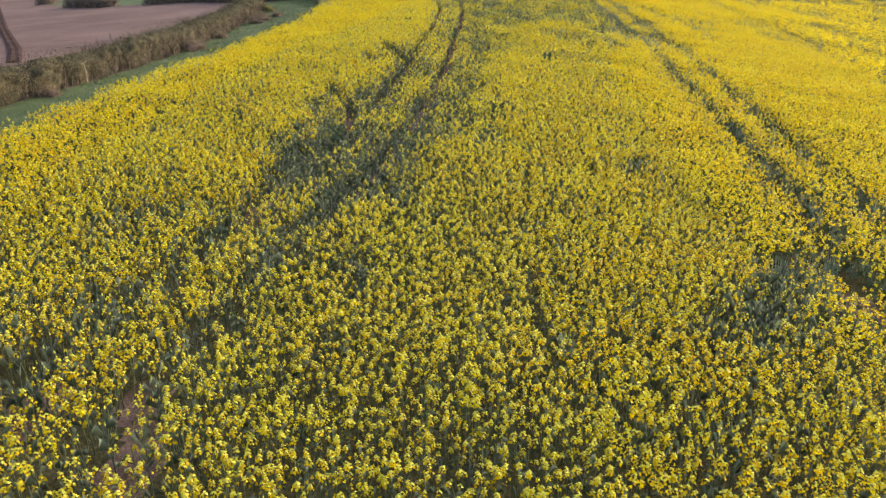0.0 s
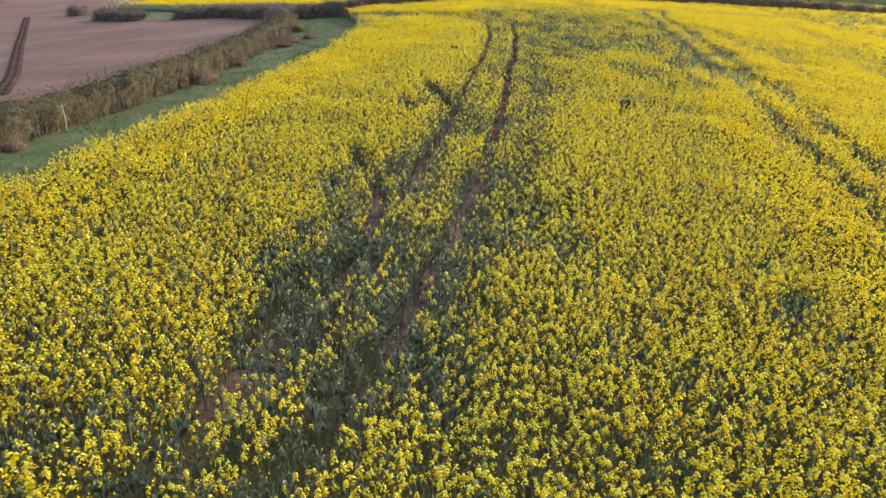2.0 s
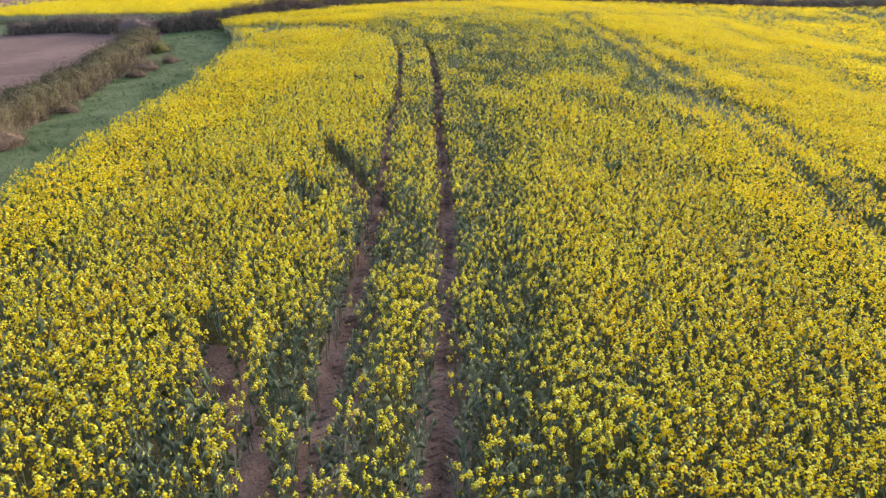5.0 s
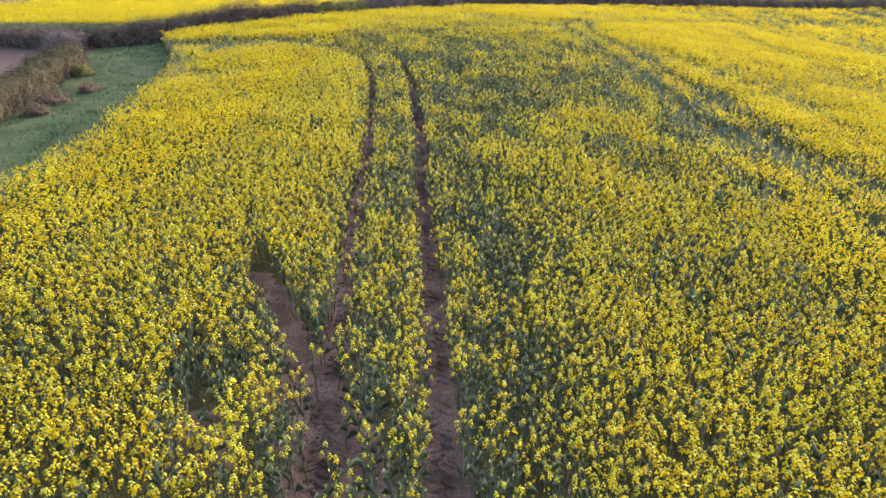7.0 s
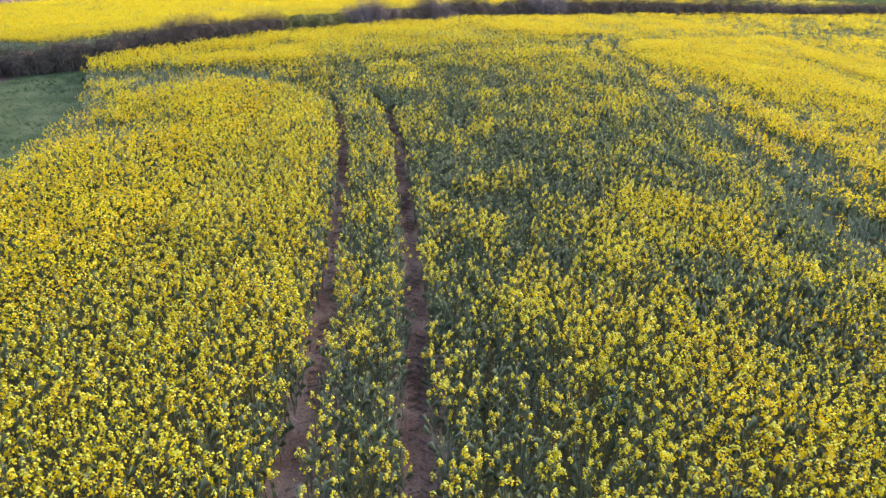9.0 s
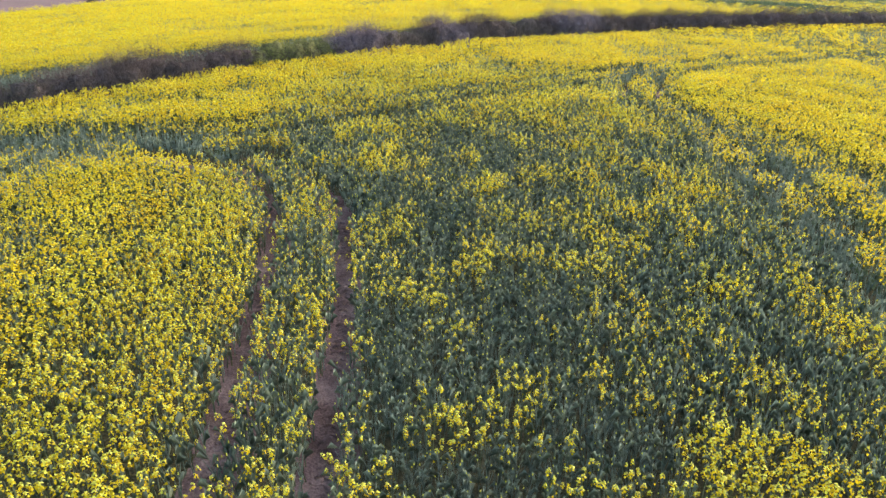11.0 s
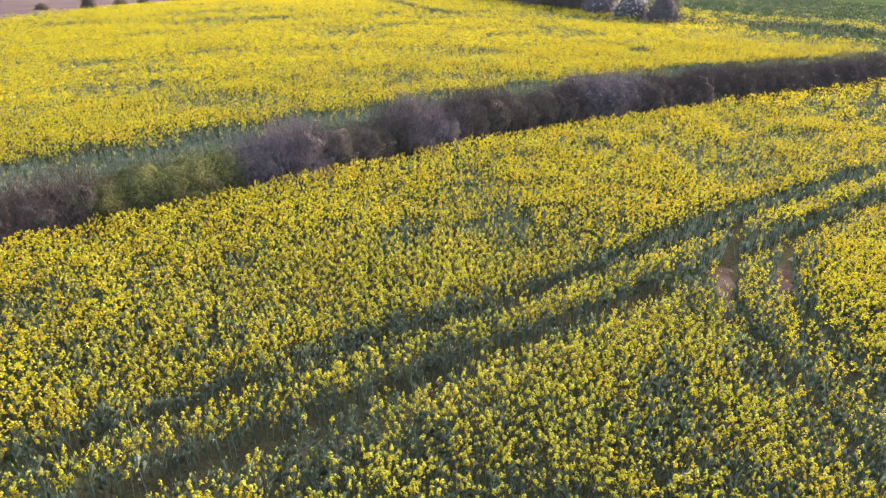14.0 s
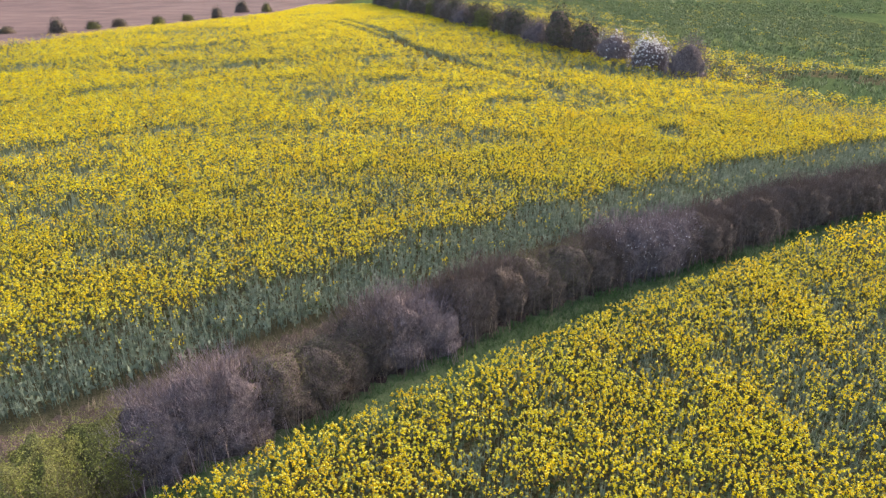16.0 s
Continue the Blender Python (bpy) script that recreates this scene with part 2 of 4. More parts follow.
SPILLS = [([(-7.2, 29.9), (-6.1, 28.3), (-5.1, 26.6), (-4.5, 24.2)], 0.22), ([(-7.7, 41.5), (-7.2, 40.5), (-6.3, 38.9), (-5.5, 37.5), (-5.0, 35.6)], 0.34), ([(-8.3, 42.6), (-7.3, 40.9)], 0.2), ([(-7.2, 30.2), (-6.4, 28.8)], 0.36), ([(-6.2, 38.6), (-5.5, 37.3), (-5.1, 35.9)], 0.58),
          ([(-7.4, 37.2), (-7.2, 36.5)], 0.32), ([(-17.0, 73.2), (-15.6, 72.5), (-14.4, 71.8), (-13.0, 71.6)], 0.62), ([(-12.6, 73.0), (-11.4, 72.3)], 0.25), ([(-2.2, 7.8), (-2.6, 8.9), (-3.1, 9.8)], 0.15), ([(-4.6, 19.5), (-4.6, 17.4)], 0.2), ([(-4.8, 26.3), (-5.4, 27.3)], 0.2),
          ([(-4.5, 9.0), (-4.5, 9.5)], 0.14), ([(1.7, 85.6), (1.9, 87.0), (2.3, 88.4)], 0.05), ([(3.6, 87.0), (4.2, 88.6)], 0.05), ([(9.3, 16.5), (9.5, 17.5)], 0.25)]
GREEN_BANDS = [([(1.0, 63.5), (3.0, 58.9), (3.6, 55), (4.2, 52.8), (5.0, 49)], 0.95, 0.75), ([(-6.3, 63), (-5.2, 57), (-4.3, 50), (-3.3, 44)], 0.9, 0.6), ([(-3.3, 60.5), (-1.2, 57), (0.2, 53.5)], 0.8, 0.55),
               ([(-1.6, 18), (-1.4, 27), (-2.0, 33)], 1.0, 0.62), ([(-6.6, 28), (-5.7, 24.5), (-5.2, 21)], 0.8, 0.6), ([(6.2, 13.5), (8.3, 17.5)], 0.9, 0.75), ([(-0.2, 12), (-0.9, 14.2)], 0.45, 0.5),
               ([(0.1, 23.2), (0.4, 25)], 0.5, 0.7), ([(-7.1, 14), (-5.3, 16.4)], 0.5, 0.6), ([(4.5, 22), (5.0, 24)], 0.45, 0.6), ([(-4.6, 8), (-4.0, 9.4)], 0.5, 0.8), ([(-7.5, 36.4), (-7.3, 37.6)], 0.6, 0.8),
               ([(-2.3, 33), (-2.7, 38), (-3.3, 44)], 0.9, 0.55), ([(-1.0, 100), (0.2, 97), (-0.6, 95.3)], 0.9, 0.6), ([(-3.4, 96), (-5.8, 95.7)], 0.7, 0.5), ([(-7.2, 88), (-7.8, 86)], 0.8, 0.55), ([(-9.2, 89.6), (-10.4, 86)], 0.6, 0.45)]
YELLOW_CLUMPS = [(-8.4, 75.2, 0.9), (-7.3, 76.4, 0.8), (-5.2, 72.5, 0.7), (-3.3, 74.1, 0.7), (-2.8, 71.0, 0.7), (-1.4, 71.3, 0.9), (-0.2, 73.0, 0.6), (2.5, 72.0, 0.8), (3.3, 71.0, 0.8), (-1.9, 67.9, 0.6), (-0.6, 68.5, 0.7),
                 (0.8, 68.8, 0.9), (1.6, 70.3, 0.7), (-3.2, 67.0, 0.45), (-6.6, 67.0, 0.55), (-6.8, 65.6, 0.6), (-4.1, 67.5, 0.4), (-0.4, 66.4, 0.7), (1.2, 67.8, 0.6), (-1.6, 66.8, 0.5), (-0.2, 77.1, 0.8), (4.2, 75.5, 0.5)]
GAPS = [(22.2, 107.3), (23.8, 104.5)]


def bare(x, y):
    """True where no crop stands in the first field."""
    w = 0.05 * (lattice(x, y, 0.8, 3) - 0.5) * 2
    hidden = np.interp(y, [20, 25, 33], [0.11, 0.06, 0.0])
    out = away(x, y, RUT_R) < np.interp(y, [14, 20, 33, 42], [0.10, 0.17, 0.20, 0.23]) + w
    out |= away(x, y, RUT_L) < 0.18 - hidden + 0.06 * ((y > 30) & (y < 40)) + w
    out |= away(x, y, TRAM_L) < 0.21 + w
    out |= away(x, y, TRAM_R) < 0.21 + w
    out |= away(x, y, HEAD_A) < 0.28 + 2 * w
    out |= away(x, y, HEAD_B) < 0.22 + 2 * w
    for line, r in SPILLS:
        out |= away(x, y, line) < r + 5 * w
    for p in GAPS:
        out |= np.hypot(x - p[0], (y - p[1]) * 0.7) < 0.7
    return out


def soft(v, a, b):
    s = np.clip((v - a) / (b - a), 0, 1)
    return s * s * (3 - 2 * s)


def bloom(x, y):
    """Share of plants in flower in the first field."""
    patch, streak = lattice(x + 0.35 * y, y * 0.55, 2.6, 11), lattice(x + 0.17 * y, y * 0.16, 1.3, 12)
    fine = lattice(x, y, 1.1, 13)
    b = 0.86 + 0.25 * (fine - 0.3)
    pair = np.minimum(away(x, y, RUT_L), away(x, y, RUT_R))
    between = (away(x, y, shifted(RUT_R, -0.95)) < 1.0)
    b = np.where(pair < np.where(y < 33, 0.42, 0.65), b * (0.45 + 0.3 * (fine > 0.5)), b)
    wide = np.interp(y, [10, 16, 20, 25, 31, 33], [0.3, 0.45, 0.95, 1.05, 0.75, 0.0]) * np.where(away(x, y, RUT_L) < away(x, y, RUT_R), 1.0, 0.7) + 0.4 * (patch - 0.5)
    clumps = soft(lattice(x, y, 0.6, 14), 0.46, 0.60)
    b = np.where((y < 33) & (pair < wide), np.minimum(b, 0.08 + 0.42 * clumps), b)
    b = np.where(between & (y > 33), 0.25 + 0.5 * soft(fine, 0.35, 0.6), b)
    right = side(x, y, RUT_R)
    gate = soft(right, 0.3, 2.0) * soft(-side(x, y, TRAM_R), -3.5 - 6 * soft(y, 50, 66), 0.5 - 3 * soft(y, 50, 66))
    mid = gate * soft(y, 34, 52) * (1 - soft(beyond(x, y, HEAD_A), -4.5, -2.0))
    deep = gate * (1 - soft(side(x, y, TRAM_R), -1, 1) * soft(y, 78, 84)) * soft(y, 47, 58) * (1 - 0.75 * soft(y, 73, 79)) * (1 - soft(beyond(x, y, HEAD_A), -3.0, -1.0))
    b = b * (1 - mid * 0.58 * soft(0.55 * streak + 0.45 * patch, 0.60, 0.38))
    b = b * (1 - deep * 0.72 * soft(0.6 * fine + 0.4 * patch, 0.64, 0.42))
    tram = np.minimum(away(x, y, TRAM_L), away(x, y, TRAM_R))
    b = np.where(tram < 0.75, b * 0.62, b)
    b = np.where((tram < 1.2) & (y > 60), b * 0.8, b)
    head = np.minimum(away(x, y, HEAD_A), away(x, y, HEAD_B))
    b = np.where(head < 0.62, b * 0.3, b)
    b = np.where((x < -14.5) & (y > 71) & (y < 74.5), b * 0.3, b)
    corner = soft(-side(x, y, CROP_LEFT), -5.5, -2.5) * soft(y, 58, 64) * (1 - soft(y, 73, 76))
    b = b * (1 - 0.75 * corner * soft(fine, 0.75, 0.45))
    past_head = soft(beyond(x, y, HEAD_B), 0.5, 3)
    b = b * (1 - past_head * 0.5 * soft(0.6 * patch + 0.4 * fine, 0.58, 0.36))
    far_right = soft(x, 11, 18) * soft(y, 50, 70)
    b = b * (1 - far_right * 0.6 * soft(0.7 * streak + 0.3 * patch, 0.56, 0.36))
    reach = 0.8 * np.clip(y - 60, 0, 12)
    sward = soft(right, 0.0, 0.5) * (1 - soft(right, 3.5 + reach, 6.0 + reach)) * soft(y, 52, 60) * (1 - soft(y, 73.5, 78) * soft(x, -7, -4)) * (1 - soft(beyond(x, y, HEAD_A), -1.2, -0.3))
    b = b * (1 - 0.82 * sward * soft(fine, 0.85, 0.5))
    for line, r, depth in GREEN_BANDS:
        b = b * (1 - depth * soft(away(x, y, line) + 0.9 * (fine - 0.5), r, 0.4 * r))
    for px, py, r in YELLOW_CLUMPS:
        b = np.maximum(b, 0.58 * soft(np.hypot(x - px, (y - py) * 0.8) + 0.8 * (fine - 0.5), r, 0.5 * r))
    b = np.where(away(x, y, SPILLS[1][0]) < 0.9, b * 0.5, b)
    b = np.where(between & (y > 54), b * 0.7, b)
    b = np.where((side(x, y, CROP_LEFT) < 0.5), b * 0.6, b)
    b = b * (1 - 0.05 * (1 - soft(right, -1, 4)) * (1 - soft(y, 66, 72)))
    b = np.where(beyond(x, y, CROP_FAR) > -3, np.maximum(b, 0.78), b) * (1 - 0.22 * soft(y, 84, 90) * soft(x, -9, -4) * soft(fine, 0.9, 0.3))
    return np.clip(b, 0.03, 0.97)


F2_PATCHES = [(-33.5, 153.2, 3.2, 1.6, 0.8), (-20.0, 157.8, 2.8, 1.5, 0.85), (-29.3, 176.8, 2.0, 1.6, 0.7), (-22.3, 137.0, 3.0, 1.0, 0.8), (-16.4, 144.7, 3.2, 1.1, 0.7), (-35.5, 119.8, 4.0, 2.0, 0.75), (-30.3, 115.8, 3.4, 1.6, 0.6),
              (-30.0, 125.2, 3.2, 1.2, 0.75), (-25.2, 127.0, 3.0, 0.9, 0.65), (-53, 193, 7, 9, 0.5), (-18.4, 112.4, 2.0, 0.8, 0.6), (-10.5, 121.0, 0.9, 0.8, 0.6), (-19.6, 106.0, 1.2, 0.7, 0.6), (-9.3, 141.0, 2.8, 1.3, 0.8),
              (-5.6, 136.9, 2.6, 1.4, 0.85), (5.6, 129.2, 1.6, 1.5, 0.85), (7.2, 135.9, 2.0, 0.9, 0.5), (14.6, 144.8, 2.6, 1.6, 0.6), (-13.0, 117.4, 1.2, 0.7, 0.4)]
F2_TRAMS = [[(-64, 146), (-58.3, 150.8), (-52.0, 157.8), (-45.8, 166.9), (-40.4, 181.0), (-36.6, 195.2)], [(-53, 130), (-47.1, 134.7), (-43.6, 138.0), (-37.7, 143.6), (-34.4, 148.1), (-31.7, 156.0), (-23.5, 164.6)],
            [(-55, 233), (-36.1, 208.8), (-23.6, 180.5), (-12.0, 156.5), (-2.2, 144.9)], [(-55.1, 242.7), (-38.0, 220.4), (-23.7, 186.9), (-18.4, 170.5), (-8.8, 152.6), (-1.1, 143.4)]]


def bloom_two(x, y):
    fine, patch = lattice(x, y, 1.4, 21), lattice(x * 0.5, y, 5.0, 22)
    b = 0.84 + 0.2 * (fine - 0.4)
    edge = away(x, y, FIELD_TWO)
    b = np.where(edge < np.where(x < -33, 1.2, 5.5), 0.06 + 0.8 * soft(edge + 1.8 * (fine - 0.5), 2.3, 4.4), b)
    b = b * (1 - 0.5 * soft(patch, 0.36, 0.2))
    for px, py, a, c, depth in F2_PATCHES:
        u, v = (x - px) * 0.8 + (y - py) * 0.6, (y - py) * 0.8 - (x - px) * 0.6
        b = b * (1 - depth * soft(np.hypot(u / a, v / c) + 0.7 * (fine - 0.5), 1.15, 0.7))
    for line in F2_TRAMS:
        b = np.where(away(x, y, line) < 0.6 + 0.5 * (fine - 0.5), b * 0.2, b)
    b = np.where(away(x, y, BUSH_ROW) < 9, b * (0.55 + 0.4 * fine), b)
    return np.clip(b, 0.02, 0.97)


def zone(x, y):
    """0 first field, 1 margin turf, 2 ploughed, 3 second field, 4 bank under hedges, 5 third crop strip, 6 green
    cereal, 7 far ploughed, 8 ground darkened as shade under hedges.
    """
    z = np.full(np.shape(x), 1)
    one = (side(x, y, CROP_LEFT) > 0) & (beyond(x, y, CROP_FAR) < 0)
    cross = beyond(x, y, [(-160, 190), (-82, 118), (-74, 98.3), (-62, 88.8), (-55, 85.7), (-49, 85.9), (-42, 84.9), (-33.5, 79.8), (-29, 79.5)])
    z = np.where((side(x, y, HEDGE_LEFT) < -1.3) & (cross < 0) & (x < -20), 2, z)
    two = beyond(x, y, FIELD_TWO) > 0
    z = np.where(two, 3, z)
    row = np.interp(y, [p[1] for p in BUSH_ROW], [p[0] for p in BUSH_ROW])
    green = np.interp(y, sorted(p[1] for p in GREEN_EDGE), [p[0] for p in sorted(GREEN_EDGE, key=lambda q: q[1])])
    z = np.where(two & (y > 143) & (x > row), 5, z)
    z = np.where(two & (y > 160) & (x > green), 6, z)
    z = np.where(two & (np.hypot((x - 29) / 9, (y - 154) / 8) < 1 + 0.3 * (lattice(x, y, 4, 31) - 0.5)) & (x > row + 1.5), 6, z)
    z = np.where(two & (side(x, y, CREST) < 0), 7, z)
    z = np.where((y > 300) & (x > -60), 6, z)
    z = np.where(one, 0, z)
    z = np.where((z == 1) & (away(x, y, HEDGE_FAR) < 1.3) & (beyond(x, y, HEDGE_FAR) > -0.5), 4, z)
    z = np.where((z == 1) & (beyond(x, y, HEDGE_FAR) > 0) & (x > -30), 4, z)
    # close to the hedge lines the ground colour carries the shade
    z = np.where(((z == 1) | (z == 4)) & (away(x, y, HEDGE_FAR) < 1.1), 8, z)
    z = np.where((z == 1) & (away(x, y, HEDGE_LEFT) < 0.9), 8, z)
    return z


# ---- ground ----


def steps(*spans):
    """Grid lines: (start, end, step) spans, joined."""
    out = []
    for a, b, s in spans:
        out.extend(np.arange(a, b - 1e-6, s))
    return np.array(out + [spans[-1][1]])


def mesh_of(name, verts, tris, mats, materials, smooth=False):
    """One mesh from arrays of places, triangles and material numbers."""
    me = bpy.data.meshes.new(name)
    me.vertices.add(len(verts))
    me.vertices.foreach_set("co", np.ascontiguousarray(verts, dtype=np.float32).ravel())
    me.loops.add(3 * len(tris))
    me.loops.foreach_set("vertex_index", np.ascontiguousarray(tris, dtype=np.int32).ravel())
    me.polygons.add(len(tris))
    me.polygons.foreach_set("loop_start", np.arange(0, 3 * len(tris), 3, dtype=np.int32))
    for m in materials:
        me.materials.append(m)
    me.polygons.foreach_set("material_index", np.ascontiguousarray(mats, dtype=np.int32))
    if smooth:
        me.polygons.foreach_set("use_smooth", np.ones(len(tris), dtype=bool))
    me.update(calc_edges=True)
    return me


def ruts(x, y):
    """Depth of the wheel tracks, with the marks of the tyres across them."""
    depth = np.zeros(np.shape(x))
    for line in (RUT_R, RUT_L):
        d = away(x, y, line)
        bed = 1 - soft(d, 0.16, 0.34)
        depth += bed * (0.075 + 0.018 * np.sin(y * 21 + np.abs(x - np.interp(y, [p[1] for p in line], [p[0] for p in line])) * 14))
        depth -= 0.03 * np.exp(-((d - 0.40) / 0.08) ** 2)
    return depth


gx = steps((-900, -300, 100), (-300, -90, 10), (-90, -34, 3.5), (-34, -14, 0.5), (-14, -1.2, 0.16), (-1.2, 1.0, 0.55), (1.0, 5.4, 0.2), (5.4, 13, 0.95), (13, 60, 3), (60, 300, 12), (300, 900, 100))
gy = steps((-400, -60, 40), (-60, 0, 6), (0, 6, 1), (6, 76, 0.28), (76, 83.4, 0.5), (83.4, 91.4, 0.3), (91.4, 112, 0.5), (112, 130, 1.0), (130, 210, 3), (210, 330, 8), (330, 1500, 90))
X, Y = np.meshgrid(gx, gy)
Z = land(X, Y) - ruts(X, Y) + 0.05 * (lattice(X, Y, 0.55, 41) - 0.5) + 0.04 * (lattice(X, Y, 0.2, 42) - 0.5)
nx, ny = len(gx), len(gy)
idx = np.arange(nx * ny).reshape(ny, nx)
a, b, c, d = idx[:-1, :-1].ravel(), idx[:-1, 1:].ravel(), idx[1:, 1:].ravel(), idx[1:, :-1].ravel()
cx, cy = (X[:-1, :-1] + X[1:, 1:]).ravel() / 2, (Y[:-1, :-1] + Y[1:, 1:]).ravel() / 2
zones = zone(cx, cy)
gap_soil = np.zeros(len(cx), bool)
near_cells = (zones == 0) & (np.abs(cx) < 30)
wide = (np.minimum(away(cx, cy, RUT_R), away(cx, cy, RUT_L)) < 0.5) & (cy > 20)
for line, r in SPILLS:
    wide |= away(cx, cy, line) < r + 0.08 + 0.3 * lattice(cx, cy, 0.45, 43)
gap_soil[near_cells] = wide[near_cells]
# slot 0 is the shade-darkened floor, wherever crop stands outside the bare soil
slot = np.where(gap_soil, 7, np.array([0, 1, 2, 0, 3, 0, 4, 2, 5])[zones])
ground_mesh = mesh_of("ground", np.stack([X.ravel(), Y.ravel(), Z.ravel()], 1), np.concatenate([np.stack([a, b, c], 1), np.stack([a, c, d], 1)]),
                      np.concatenate([slot, slot]), [UNDER_SHADE, TURF, PLOUGH, BANK, CEREAL, DARK_SOIL, SOIL, SOIL], smooth=True)
ground = tagged(new("ground", ground_mesh), "rolling farmland of bare brown soil, turf margins and ploughed earth", "ground", kind="structure")

# ---- crop ----


class Heap:
    """Collects copies of small templates into one mesh."""

    def __init__(self):
        self.v, self.t, self.m, self.n = [], [], [], 0

    def add(self, template, pos, turn, size, lean=None):
        v, t, m = template
        k = len(pos)
        if not k:
            return
        c, s = np.cos(turn)[:, None], np.sin(turn)[:, None]
        p = np.empty((k, len(v), 3), np.float32)
        sx = size[:, None] if size.ndim == 1 else size[:, 0:1]
        sz = size[:, None] if size.ndim == 1 else size[:, 1:2]
        p[..., 0] = (v[:, 0] * c - v[:, 1] * s) * sx
        p[..., 1] = (v[:, 0] * s + v[:, 1] * c) * sx
        p[..., 2] = v[:, 2] * sz
        if lean is not None:
            p[..., 0] += p[..., 2] * lean[:, 0:1]
            p[..., 1] += p[..., 2] * lean[:, 1:2]
        p += pos[:, None, :]
        self.v.append(p.reshape(-1, 3))
        self.t.append((t[None] + self.n + (np.arange(k) * len(v))[:, None, None]).reshape(-1, 3))
        self.m.append(np.tile(m, k))
        self.n += k * len(v)

    def mesh(self, name, materials):
        return mesh_of(name, np.concatenate(self.v), np.concatenate(self.t), np.concatenate(self.m), materials)


class Sprig:
    """A small template: places, triangles and material numbers."""

    def __init__(self, seed):
        self.v, self.t, self.m, self.r = [], [], [], np.random.default_rng(seed)

    def put(self, pts, tris, mat):
        k = len(self.v)
        self.v.extend(pts)
        for t in tris:
            self.t.append([k + i for i in t])
            self.m.append(mat)

    def flower(self, at, normal, half, mat=0):
        n = np.array(normal, float)
        n /= np.linalg.norm(n)
        u = np.cross(n, (0.31, 0.2, 0.93))
        u /= np.linalg.norm(u)
        w = np.cross(n, u)
        spin = self.r.uniform(0, 1.5)
        u, w = u * math.cos(spin) + w * math.sin(spin), w * math.cos(spin) - u * math.sin(spin)
        at = np.array(at)
        cup = n * half * 0.45
        self.put([at + u * half + cup, at + w * half, at - u * half + cup, at - w * half], [(0, 1, 2), (0, 2, 3)], mat)

    def petal(self, at, normal, half, mat=0):
        n = np.array(normal, float)
        n /= np.linalg.norm(n)
        u = np.cross(n, (0.31, 0.2, 0.93))
        u /= np.linalg.norm(u)
        w = np.cross(n, u)
        spin = self.r.uniform(0, 6.28)
        at = np.array(at)
        self.put([at + (u * math.cos(spin + q) + w * math.sin(spin + q)) * half for q in (0, 2.094, 4.189)], [(0, 1, 2)], mat)

    def raceme(self, at, r, h, count, half, simple=False, mat=0):
        """An upright flower head: florets down a spike, widest below its tip of buds; the upper ones paler, as if lit
        from above.
        """
        at = np.array(at, float)
        for k in range(count):
            g = k * 2.399963 + self.r.uniform(-0.4, 0.4)
            f = (k + 0.5) / count
            rr = r * (0.25 + 0.75 * math.sqrt(f)) * self.r.uniform(0.8, 1.2)
            p = at + (rr * math.cos(g), rr * math.sin(g), -h * f + h * self.r.uniform(-0.1, 0.1))
            shape = self.petal if simple else self.flower
            shape(p, (math.cos(g) * (0.35 + 0.5 * f), math.sin(g) * (0.35 + 0.5 * f), 0.9 - 0.5 * f), half * self.r.uniform(0.8, 1.25), 1 if f < (0.3 if simple and count < 6 else 0.45) else mat)

    def buds(self, at, r, h):
        """The unopened tip of a flower head."""
        x, y, z = at
        spin = self.r.uniform(0, 6.28)
        self.put([(x + r * math.cos(spin + q), y + r * math.sin(spin + q), z) for q in (0, 2.094, 4.189)] + [(x, y, z + h)], [(0, 1, 3), (1, 2, 3), (2, 0, 3)], 1)

    def stalk(self, a, b, r, mat=2, cone=False):
        a, b = np.array(a, float), np.array(b, float)
        ring = [np.array((math.cos(q) * r, math.sin(q) * r, 0)) for q in (0, 2.094, 4.189)]
        if cone:
            self.put([a + o for o in ring] + [b], [(0, 1, 3), (1, 2, 3), (2, 0, 3)], mat)
        else:
            self.put([a + o for o in ring] + [b + o * 0.6 for o in ring], [(0, 1, 4), (0, 4, 3), (1, 2, 5), (1, 5, 4), (2, 0, 3), (2, 3, 5)], mat)

    def leaf(self, at, angle, length, width, rise, mat=3):
        c, s = math.cos(angle), math.sin(angle)
        at = np.array(at, float)
        mid = at + (c * length * 0.55, s * length * 0.55, rise * length)
        end = at + (c * length, s * length, rise * length * 0.6)
        o = np.array((-s, c, 0.35)) * width
        self.put([at, mid + o, end, mid - (-s * width, c * width, -0.35 * width)], [(0, 1, 2), (0, 2, 3)], mat)

    def done(self):
        return np.array(self.v, np.float32), np.array(self.t, np.int64), np.array(self.m, np.int64)


